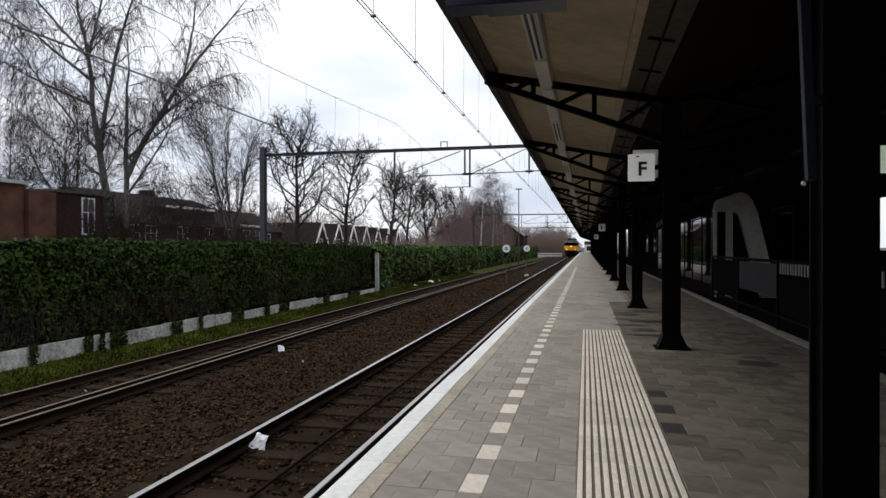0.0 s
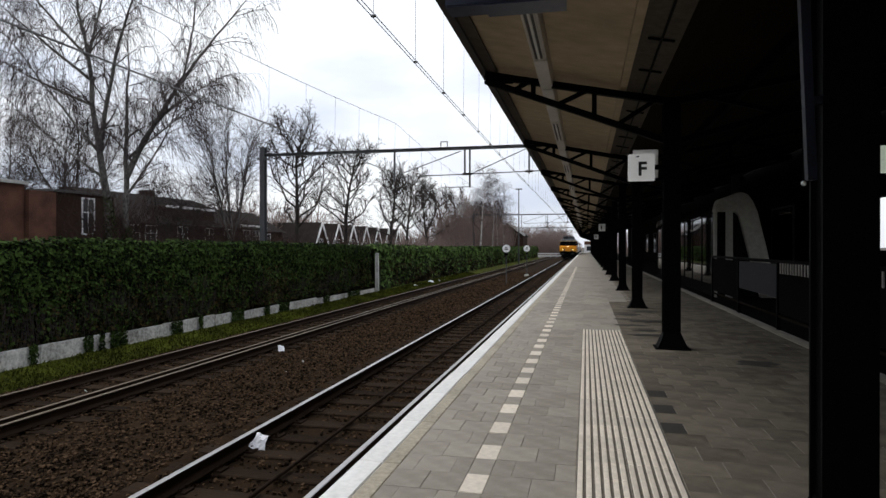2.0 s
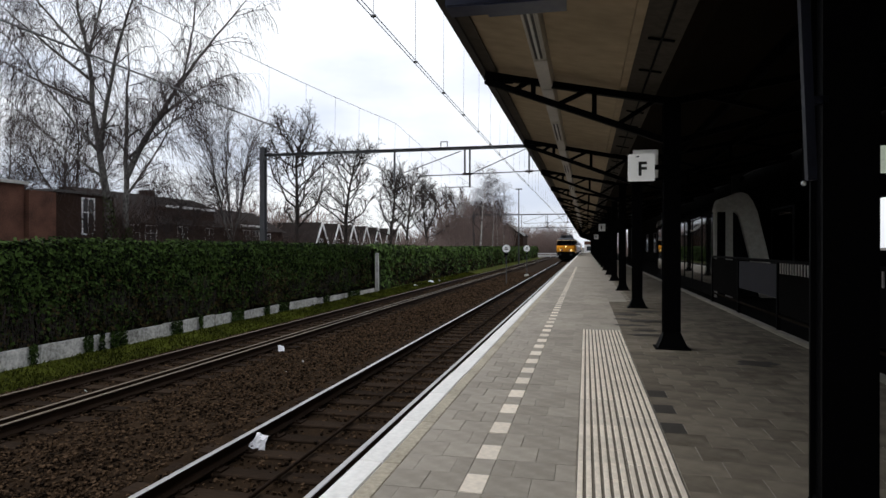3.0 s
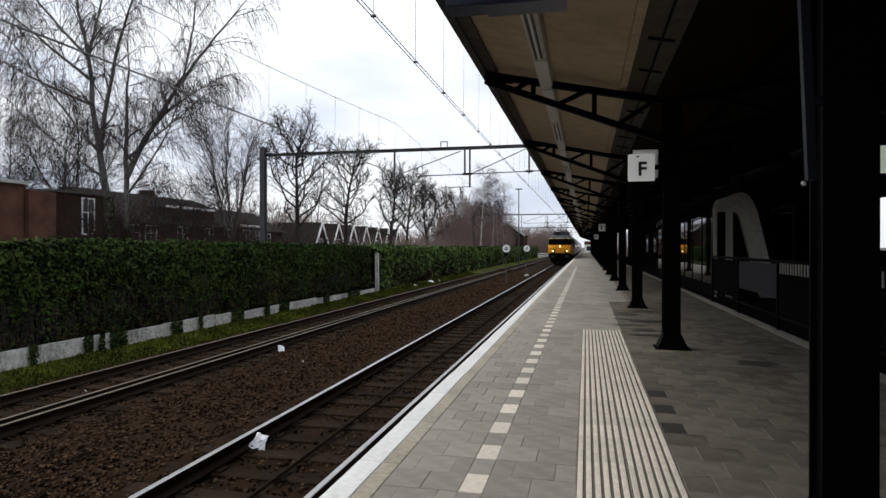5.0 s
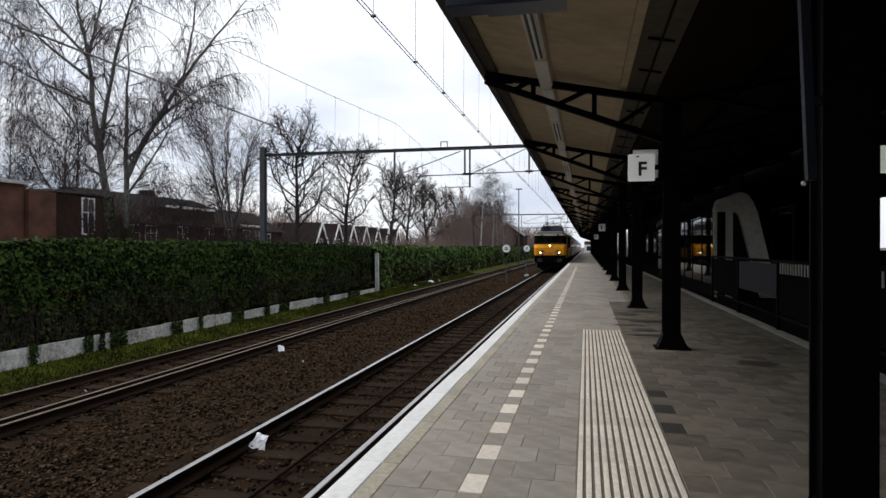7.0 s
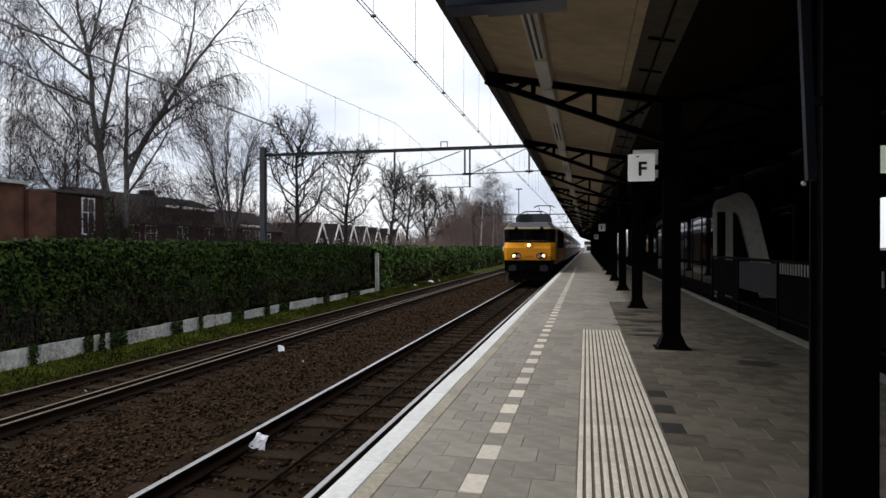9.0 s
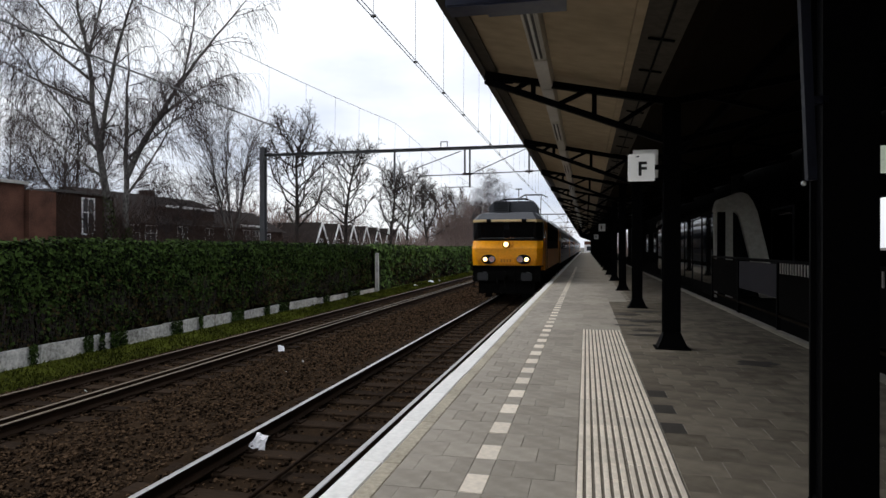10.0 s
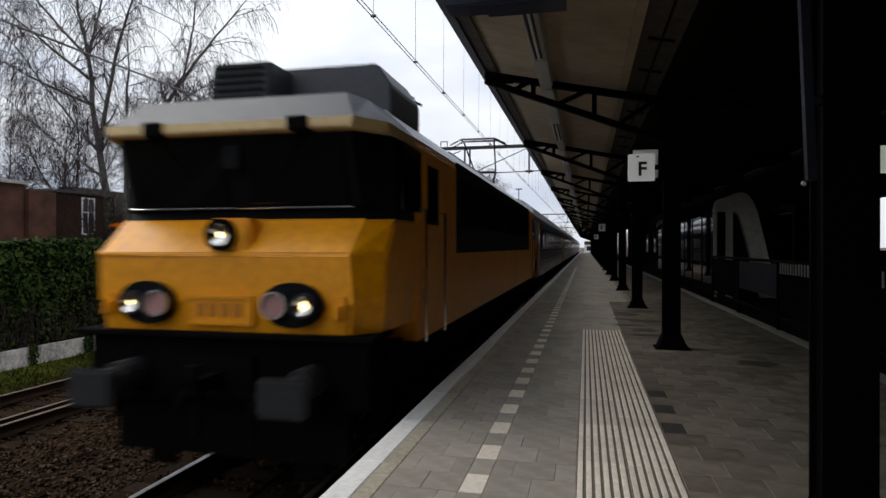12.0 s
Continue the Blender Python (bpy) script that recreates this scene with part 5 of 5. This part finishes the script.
far_block = empty("far_building", pose(0, 0, 0), "pale low building with a red band beyond the platform end", "building")
put("wall", Build().box(-0.5, 9.0, 205, 212, -1.3, 3.4), WHITE_PAINT, far_block)
put("red_band", Build().box(-0.5, 9.0, 204.9, 204.99, 2.2, 3.2), BRICK, far_block, "brick-red fascia band")
for k in range(5):
    put("window", Build().box(0.2 + 1.8 * k, 1.4 + 1.8 * k, 204.9, 204.98, 0.3, 1.7), HOUSE_GLASS, far_block)
bar = empty("level_crossing_fence", pose(0, 0, 0), "low white fence across the far line side", "fence")
for k in range(9):
    put("post", Build().box(-16 + k * 1.3, -15.9 + k * 1.3, 150, 150.1, -1.3, 0.0), WHITE_PAINT, bar)
put("rail", Build().box(-16, -5.5, 149.96, 150.0, -0.25, 0.02), WHITE_PAINT, bar)
put("rail", Build().box(-16, -5.5, 149.96, 150.0, -0.75, -0.5), WHITE_PAINT, bar)
# ---- train ----
def loco_ring(z, yf, wf, ys, ws, back):
    return [(-ws, back, z), (-ws, ys, z), (-wf, yf, z), (wf, yf, z), (ws, ys, z), (ws, back, z)]


def skin(b, rings):
    for ra, rb in zip(rings, rings[1:]):
        for k in range(len(ra) - 1):
            i = len(b.v)
            b.v += [ra[k], ra[k + 1], rb[k + 1], rb[k]]
            b.f.append((i, i + 1, i + 2, i + 3))
    return b


def shell(name, rings, mat, parent, label="", flip=1, bevel=0.0):
    rings = [[(x, y if flip == 1 else 17.5 - y, z) for x, y, z in rg] for rg in rings]
    me = skin(Build(), rings).mesh(name, mat)
    bm = bmesh.new()
    bm.from_mesh(me)
    bmesh.ops.remove_doubles(bm, verts=bm.verts, dist=0.0005)
    if bevel:
        bmesh.ops.bevel(bm, geom=[e for e in bm.edges if len(e.link_faces) == 2 and e.calc_face_angle(0) > 0.15], offset=bevel, segments=3, affect='EDGES')
    bmesh.ops.recalc_face_normals(bm, faces=bm.faces)
    bm.to_mesh(me)
    bm.free()
    return put(name, me, mat, parent, label)


def disc(r, depth, n=20):
    return Build().tube((0, 0, 0), (0, -depth, 0), r, n=n)


def ring(r0, r1, depth, n=28):
    """A flat collar facing -y."""
    b = Build()
    for k in range(n):
        w = 2 * math.pi * k / n
        for r, y in ((r0, 0), (r0, -depth), (r1, -depth), (r1, 0)):
            b.v.append((r * math.cos(w), y, r * math.sin(w)))
    for k in range(n):
        a, c = 4 * k, 4 * ((k + 1) % n)
        for i in range(4):
            j = (i + 1) % 4
            b.f.append((a + i, c + i, c + j, a + j))
    return b


def lamp(parent, name, r, lit, m):
    """A parabolic reflector open to -y with a bulb near its focus."""
    depth, n, steps = r * 0.62, 24, 6
    b = Build()
    for i in range(steps + 1):
        q = max(r * i / steps, 0.001)
        for k in range(n):
            w = 2 * math.pi * k / n
            b.v.append((q * math.cos(w), depth * (1 - (q / r) ** 2), q * math.sin(w)))
    for i in range(steps):
        for k in range(n):
            j = (k + 1) % n
            b.f.append((i * n + k, i * n + j, (i + 1) * n + j, (i + 1) * n + k))
    o = put(name, b, REFLECTOR, parent, "bright round headlamp reflector", smooth=True, m=m)
    bb = bmesh.new()
    bmesh.ops.create_uvsphere(bb, u_segments=12, v_segments=8, radius=r * 0.24)
    me = bpy.data.meshes.new("bulb")
    bb.to_mesh(me)
    bb.free()
    me.materials.append(LAMP_ON if lit else SIGN_WHITE)
    put("bulb", me, None, o, "lit warm bulb" if lit else "unlit bulb", smooth=True, m=pose(0, depth - r * 0.42, 0))
    return o


locomotive = empty("locomotive", pose(X1, 5, TOP1), "golden-yellow electric locomotive with dark forward-leaning windscreen", "locomotive")
L = locomotive
BK = 1.3
for flip in (1, -1):
    shell("nose", [loco_ring(1.44, 0.03, 1.20, 0.30, 1.42, BK), loco_ring(1.75, 0.0, 1.23, 0.28, 1.45, BK), loco_ring(2.14, 0.0, 1.24, 0.28, 1.46, BK),
                   loco_ring(2.44, 0.31, 1.22, 0.53, 1.46, BK), loco_ring(2.46, 0.40, 1.2, 0.60, 1.45, BK)], YELLOW, L, "folded golden-yellow nose", flip, 0.025)
    shell("cab_front", [loco_ring(2.445, 0.315, 1.2, 0.60, 1.43, BK), loco_ring(2.54, 0.42, 1.19, 0.62, 1.43, BK), loco_ring(2.58, 0.37, 1.19, 0.60, 1.43, BK), loco_ring(3.26, 0.14, 1.17, 0.50, 1.42, BK)], LOCO_DARK, L, "black windscreen surround", flip)
    shell("brow", [loco_ring(3.22, 0.16, 1.16, 0.50, 1.40, BK), loco_ring(3.235, 0.04, 1.22, 0.40, 1.44, BK), loco_ring(3.325, 0.05, 1.23, 0.40, 1.44, BK)], YELLOW_PALE, L, "pale yellow brow over the windscreen", flip, 0.012)
    shell("cab_roof", [loco_ring(3.325, 0.06, 1.23, 0.41, 1.435, BK), loco_ring(3.60, 0.34, 1.06, 0.66, 1.15, BK), loco_ring(3.66, 0.9, 0.9, 1.0, 0.95, BK)], LOCO_GREY, L, "blue-grey cab roof", flip)


    def at(x, y, z, rx=0, f=flip):
        return pose(x, y, z, rx) if f == 1 else pose(0, 17.5, 0, 0, 0, 180) @ pose(x, y, z, rx)

    for s in (-1, 1):
        pane = Build()
        x0, x1 = (0.12, 1.08) if s == 1 else (-1.08, -0.12)
        pane.quadbox([(x0, -0.012, 0), (x1, -0.012, 0), (x1, 0.006, 0), (x0, 0.006, 0), (x0, -0.200, 0.60), (x1, -0.200, 0.60), (x1, -0.182, 0.60), (x0, -0.182, 0.60)])
        put("windscreen", pane, CAB_GLASS, L, "dark windscreen pane", m=at(0, 0.345, 2.6))
        put("wiper_box", Build().box(-0.09, 0.09, -0.10, 0.02, -0.05, 0.07), UNDER, L, m=at(s * 0.72, 0.10, 3.27), bevel=0.01)
        put("wiper", Build().bar((s * 0.75, -0.03, 0.62), (s * 0.45, 0.10, 0.25), 0.02, 0.02).bar((s * 0.75, -0.10, 0.68), (s * 0.75, 0.0, 0.60), 0.16, 0.06), UNDER, L, m=at(0, 0.16, 2.6))
        h = put("lamp_housing", Build().profile([(0.30 * math.cos(a) * (1 if abs(math.cos(a)) < 0.7 else 0.96), 0.195 * math.sin(a)) for a in [2 * math.pi * k / 24 for k in range(24)]], -0.07, -0.02), LOCO_DARK, L,
                "black oval lamp housing", m=at(s * 0.715, 0.0, 1.70))
        lamp(h, "headlamp", 0.084, flip == 1, pose(s * 0.125, -0.126, 0.0))
        put("tail_lamp", disc(0.105, 0.04), LAMP_RED, h, "unlit reddish tail lamp", m=pose(-s * 0.14, -0.07, 0.0))
        put("lamp_ring", ring(0.106, 0.121, 0.072), CHROME, h, m=pose(-s * 0.14, -0.065, 0))
        put("lamp_ring", ring(0.085, 0.108, 0.065), LOCO_VENT, h, m=pose(s * 0.125, -0.065, 0))
        put("lamp_bracket", Build().box(-0.06, 0.06, -0.05, 0.02, -0.10, 0.10).box(-0.03, 0.03, -0.11, -0.05, -0.09, 0.02), YELLOW, L, m=at(s * 1.13, 0.02, 1.68), bevel=0.01)
        bf = put("buffer", Build().box(-0.22, 0.22, -0.05, 0.0, -0.19, 0.13), BUFFER, L, "broad scuffed grey buffer plate", m=at(s * 0.875, -0.52, 1.05), bevel=0.03)
        put("buffer_shank", Build().tube((0, 0, 0), (0, 0.24, 0), 0.10, n=14).tube((0, 0.24, 0), (0, 0.60, 0), 0.14, n=14), BUFFER, bf)
        put("cab_step", Build().box(-0.2, 0.2, -0.05, 0.15, -0.03, 0.0).box(-0.2, -0.17, -0.02, 0.1, 0, 0.5).box(0.17, 0.2, -0.02, 0.1, 0, 0.5), UNDER, L, m=at(s * 1.2, 0.35, 0.55))
        put("brake_hose", Build().tube((0, 0, 0), (0, -0.10, -0.15), 0.025, n=8).tube((0, -0.10, -0.15), (0.02, -0.08, -0.42), 0.025, n=8), UNDER, L, m=at(s * 0.36, -0.02, 0.92))
        put("hand_rail", Build().tube((0, 0, 0), (0, 0, 0.40), 0.014, n=8), CHROME, L, m=at(s * 1.28, 0.10, 0.98))
        put("wheel_guard", Build().box(-0.14, 0.14, -0.02, 0.02, 0, 0.35), UNDER, L, m=at(s * 0.75, 0.25, 0.14))
    lb = put("top_lamp_box", Build().box(-0.20, 0.20, -0.09, 0.16, -0.17, 0.15), YELLOW, L, "yellow square lamp box", m=at(0.06, 0.12, 2.31), bevel=0.03)
    lamp(lb, "top_lamp", 0.100, flip == 1, pose(-0.06, -0.155, 0))
    put("lamp_ring", ring(0.101, 0.142, 0.072), UNDER, lb, m=pose(-0.06, -0.088, 0))
    pl = put("front_plate", Build().box(-0.31, 0.31, -0.02, 0.02, -0.12, 0.12), YELLOW, L, "yellow framed plate with darker bars", m=at(0, 0.0, 1.64), bevel=0.006)
    put("plate_frame", Build().box(-0.33, 0.33, -0.04, 0.0, 0.10, 0.13).box(-0.33, 0.33, -0.04, 0.0, -0.13, -0.10).box(-0.33, -0.30, -0.04, 0, -0.1, 0.1).box(0.30, 0.33, -0.04, 0, -0.1, 0.1), YELLOW, pl)
    for k in range(4):
        put("plate_bar", Build().box(-0.22 + k * 0.12, -0.15 + k * 0.12, -0.03, -0.02, -0.06, 0.06), PLATE_INK, pl)
    put("front_ledge", Build().box(-1.46, 1.46, -0.10, 0.5, 1.40, 1.445), UNDER, L, m=at(0, 0, 0), bevel=0.008)
    put("buffer_beam", Build().box(-1.38, 1.38, 0.02, 0.4, 0.80, 1.40).box(-0.34, 0.34, -0.06, 0.03, 0.86, 1.24), UNDER, L, m=at(0, 0, 0), bevel=0.01)
    put("coupling_hook", Build().box(-0.05, 0.05, -0.45, 0.0, 0.98, 1.10).box(-0.05, 0.05, -0.45, -0.38, 1.05, 1.22).tube((0, -0.3, 1.0), (0, -0.38, 0.62), 0.035, n=8), UNDER, L, m=at(0, 0, 0))
    put("plough", Build().box(-1.15, 1.15, 0.12, 0.18, 0.30, 0.80), UNDER, L, m=at(0, 0, 0))
    put("ledge_rail", Build().tube((-1.15, 0.30, 2.56), (1.15, 0.30, 2.56), 0.010, n=6), CHROME, L, m=at(0, 0, 0))
    put("mirror_box", Build().box(-0.09, 0.09, -0.05, 0.02, -0.11, 0.11), LOCO_DARK, L, m=at(0, 0.20, 3.02), bevel=0.01)

sec = [(-1.46, 1.2), (-1.46, 3.27), (-1.42, 3.34), (-1.12, 3.62), (1.12, 3.62), (1.42, 3.34), (1.46, 3.27), (1.46, 1.2)]
put("body", Build().profile(sec, 1.29, 16.21), YELLOW, L, "golden-yellow body sides", bevel=0.02)
# pale coach-roof colour stands for the sky's gleam along the roof edge
put("roof", Build().profile([(-1.44, 3.335), (-1.13, 3.635), (1.13, 3.635), (1.44, 3.335)], 1.28, 16.22), COACH_ROOF, L, "sloping roof, sky highlight put into its pale grey")
for s in (-1, 1):
    put("side_grille", Build().box(s * 1.462 - 0.012, s * 1.462 + 0.012, 3.3, 14.2, 2.12, 3.34), LOCO_DARK, L, "dark louvred side panel")
    for k in range(14):
        put("louvre", Build().box(s * 1.478 - 0.012, s * 1.478 + 0.012, 3.5 + k * 0.75, 4.1 + k * 0.75, 2.5, 3.15), UNDER, L)
    for y in (1.55, 15.2):
        dr = put("door", Build().box(s * 1.463 - 0.01, s * 1.463 + 0.01, y, y + 0.75, 1.25, 3.2), YELLOW, L, "yellow cab door", bevel=0.004)
        put("door_window", Build().box(s * 1.475 - 0.004, s * 1.475 + 0.004, y + 0.12, y + 0.63, 2.45, 3.1), CAB_GLASS, dr)
        for q in (-0.08, 0.83):
            put("hand_rail", Build().tube((s * 1.51, y + q, 1.2), (s * 1.51, y + q, 2.6), 0.016, n=8).tube((s * 1.51, y + q, 1.2), (s * 1.45, y + q, 1.2), 0.014, n=6).tube((s * 1.51, y + q, 2.6), (s * 1.45, y + q, 2.6), 0.014, n=6), CHROME, dr)
    put("cab_side_window", Build().box(s * 1.466 - 0.006, s * 1.466 + 0.006, 0.72, 1.42, 2.56, 3.2), CAB_GLASS, L)
    put("sole_bar", Build().box(s * 1.38 - 0.06, s * 1.38 + 0.06, 0.5, 17.0, 0.95, 1.22), UNDER, L)
put("roof_box", Build().profile([(0.80, 3.66), (2.1, 3.58), (2.1, 4.11), (0.86, 4.11)], -0.64, 0.02, axis='x'), LOCO_VENT, L, "grey roof ventilator box", bevel=0.02)
for k in range(5):
    put("vent_slat", Build().box(-0.58, -0.04, 0.79 + 0.010 * k, 0.82 + 0.010 * k, 3.72 + 0.078 * k, 3.75 + 0.078 * k), LOCO_DARK, L)
put("roof_hatch", Build().profile([(-0.9, 3.6), (1.16, 3.6), (1.16, 3.92), (1.0, 4.16), (-0.7, 4.16), (-0.9, 3.92)], 1.35, 2.5), LOCO_GREY, L, "long grey roof hatch", bevel=0.02)
put("roof_hatch", Build().profile([(-0.9, 3.6), (0.9, 3.6), (0.75, 3.95), (-0.75, 3.95)], 6.2, 11.2), LOCO_GREY, L, "long grey roof hatch", bevel=0.02)
for y in (5.6, 11.6, 12.2):
    put("roof_insulator", Build().tube((0.55, y, 3.6), (0.55, y, 3.95), 0.07, 0.05, n=8), BARK_DARK, L)


def pantograph(y, up):
    p = put("pantograph", Build().box(-0.55, 0.55, y - 0.7, y - 0.64, 3.78, 3.84).box(-0.55, 0.55, y + 0.64, y + 0.7, 3.78, 3.84).box(-0.55, -0.49, y - 0.64, y + 0.64, 3.78, 3.84)
            .box(0.49, 0.55, y - 0.64, y + 0.64, 3.78, 3.84), UNDER, L, "raised black pantograph" if up else "folded black pantograph")
    for a in (-0.5, 0.5):
        for c in (-0.6, 0.6):
            put("insulator", Build().tube((a, y + c, 3.6), (a, y + c, 3.79), 0.05, n=8), BARK_DARK, p)
    top = 5.44 if up else 4.42
    mid = (y + 1.15, 4.62) if up else (y + 1.3, 4.12)
    arm = Build()
    for s in (-0.42, 0.42):
        arm.tube((s, y - 0.55, 3.84), (s * 0.8, mid[0], mid[1]), 0.032, n=6).tube((s * 0.8, mid[0], mid[1]), (s * 1.1, y - 0.1, top - 0.06), 0.024, n=6)
    arm.tube((-0.35, mid[0], mid[1]), (0.35, mid[0], mid[1]), 0.028, n=6)
    put("arm", arm, UNDER, p)
    head = Build()
    for q in (-0.22, 0.18):
        head.tube((-0.52, y - 0.1 + q, top), (0.52, y - 0.1 + q, top), 0.026, n=6)
        for s in (-1, 1):
            head.tube((s * 0.52, y - 0.1 + q, top), (s * 0.84, y - 0.1 + q, top - 0.16), 0.02, n=6)
    head.tube((-0.5, y - 0.32, top - 0.02), (-0.5, y + 0.08, top - 0.02), 0.02, n=6).tube((0.5, y - 0.32, top - 0.02), (0.5, y + 0.08, top - 0.02), 0.02, n=6)
    put("collector_head", head, UNDER, p)


pantograph(3.75, False)
pantograph(13.9, True)


def wheel_mesh(r):
    b = Build()
    for s in (-1, 1):
        b.tube((s * 0.68, 0, 0), (s * 0.80, 0, 0), r + 0.0, r - 0.005, 26).tube((s * 0.665, 0, 0), (s * 0.69, 0, 0), r + 0.028, r + 0.028, 26)
        for k in range(6):
            a = k * math.pi / 3
            b.bar((s * 0.81, 0.12 * math.cos(a), 0.12 * math.sin(a)), (s * 0.81, 0.42 * math.cos(a), 0.42 * math.sin(a)), 0.02, 0.06)
    b.tube((-0.9, 0, 0), (0.9, 0, 0), 0.09, n=12)
    return b.mesh("wheelset", UNDER)


WHEEL_R = 0.57
wm = wheel_mesh(WHEEL_R)
wheelsets = []
for y in (3.1, 6.0, 11.5, 14.4):
    w = put("wheelset", wm, UNDER, L, "worn steel wheels on an axle", m=pose(0, y, WHEEL_R))
    wheelsets.append((w, y))
for y in (4.55, 12.95):
    bg_ = put("bogie_frame", Build().box(-1.12, -0.98, y - 2.2, y + 2.2, 0.45, 0.80).box(0.98, 1.12, y - 2.2, y + 2.2, 0.45, 0.80).box(-0.98, 0.98, y - 0.3, y + 0.3, 0.5, 0.95), UNDER, L, bevel=0.02)
    for s in (-1, 1):
        for q in (-1.45, 1.45):
            put("axle_box", Build().box(s * 1.05 - 0.16, s * 1.05 + 0.16, y + q - 0.2, y + q + 0.2, 0.38, 0.76), UNDER, bg_, bevel=0.02)
            put("spring", Build().tube((s * 1.05, y + q * 0.65, 0.8), (s * 1.05, y + q * 0.65, 1.15), 0.11, n=10), UNDER, bg_)
put("equipment_case", Build().box(-1.25, 1.25, 7.4, 10.1, 0.35, 1.2), UNDER, L, bevel=0.03)
put("underframe", Build().box(-1.3, 1.3, 0.4, 17.1, 0.95, 1.25), UNDER, L)


def coach():
    c = empty("passenger_coach", pose(X1, 30, TOP1), "blue passenger coach with pale grey roof and dark windows", "railway coach", "coaches behind the locomotive")
    half = [(1.38, 1.05), (1.42, 1.5), (1.42, 2.9), (1.36, 3.35)]
    put("body", Build().profile([(-x, z) for x, z in half] + [(x, z) for x, z in reversed(half)], 0.15, 26.25), COACH_BLUE, c, "blue painted body side")
    rf = [(1.37, 3.33), (1.22, 3.68), (0.9, 3.92), (0.45, 4.04)]
    put("roof", Build().profile([(-x, z) for x, z in rf] + [(x, z) for x, z in reversed(rf)], 0.12, 26.28), COACH_ROOF, c, "pale grey rounded roof", smooth=False)
    for s in (-1, 1):
        put("stripe", Build().box(s * 1.425 - 0.006, s * 1.425 + 0.006, 1.6, 24.8, 1.55, 1.66), COACH_LINE, c)
        for k in range(11):
            y = 3.0 + k * 1.92
            w = put("window", Build().box(s * 1.424 - 0.012, s * 1.424 + 0.012, y, y + 1.42, 2.05, 2.95), LOCO_DARK, c)
            put("pane", Build().box(s * 1.438 - 0.004, s * 1.438 + 0.004, y + 0.06, y + 1.36, 2.11, 2.89), CAB_GLASS, w)
        for y in (0.7, 24.8):
            dr = put("door", Build().box(s * 1.424 - 0.01, s * 1.424 + 0.01, y, y + 0.9, 1.1, 3.15), YELLOW, c, "yellow coach door")
            put("pane", Build().box(s * 1.436 - 0.004, s * 1.436 + 0.004, y + 0.2, y + 0.7, 2.1, 2.95), CAB_GLASS, dr)
        put("skirt", Build().box(s * 1.33 - 0.03, s * 1.33 + 0.03, 5.5, 21.0, 0.55, 1.06), UNDER, c)
    put("gangway", Build().box(-0.7, 0.7, -0.15, 0.16, 1.1, 3.4), UNDER, c)
    put("underframe", Build().box(-1.25, 1.25, 0.3, 26.1, 0.85, 1.06), UNDER, c)
    for y in (3.6, 22.8):
        bo = put("bogie", Build().box(-1.1, -0.98, y - 1.7, y + 1.7, 0.4, 0.75).box(0.98, 1.1, y - 1.7, y + 1.7, 0.4, 0.75).box(-1, 1, y - 0.25, y + 0.25, 0.45, 0.86), UNDER, c)
        for q in (-1.25, 1.25):
            put("wheelset", wm, UNDER, bo, m=Matrix.Translation((0, y + q, 0.46)) @ Matrix.Diagonal((1, 0.807, 0.807, 1)))
    return c


coaches = [coach()]
for k in range(1, 6):
    coaches.append(copy_thing(coaches[0], pose(X1, 30 + 26.8 * k, TOP1)))


def motions():
    rows = []
    for k in range(25):
        t = 0.5 * k
        tau = 12 - t
        rows.append((t, 5.0 + 10.1 * tau + 0.055 * tau ** 2 + 0.003 * tau ** 3))
    walk(locomotive, [(t, pose(X1 - 0.03, y, TOP1)) for t, y in rows])
    for w, wy in wheelsets:
        turns = []
        for k in range(181):
            tau = 12 - k / 15
            gone = 10.1 * tau + 0.055 * tau ** 2 + 0.003 * tau ** 3
            turns.append((k / 15, pose(0, wy, WHEEL_R) @ Matrix.Rotation(-gone / WHEEL_R, 4, 'X')))
        walk(w, turns)
    for k, car in enumerate(coaches):
        walk(car, [(t, pose(X1 - 0.03, y + 17.9 + 26.8 * k, TOP1)) for t, y in rows])


motions()
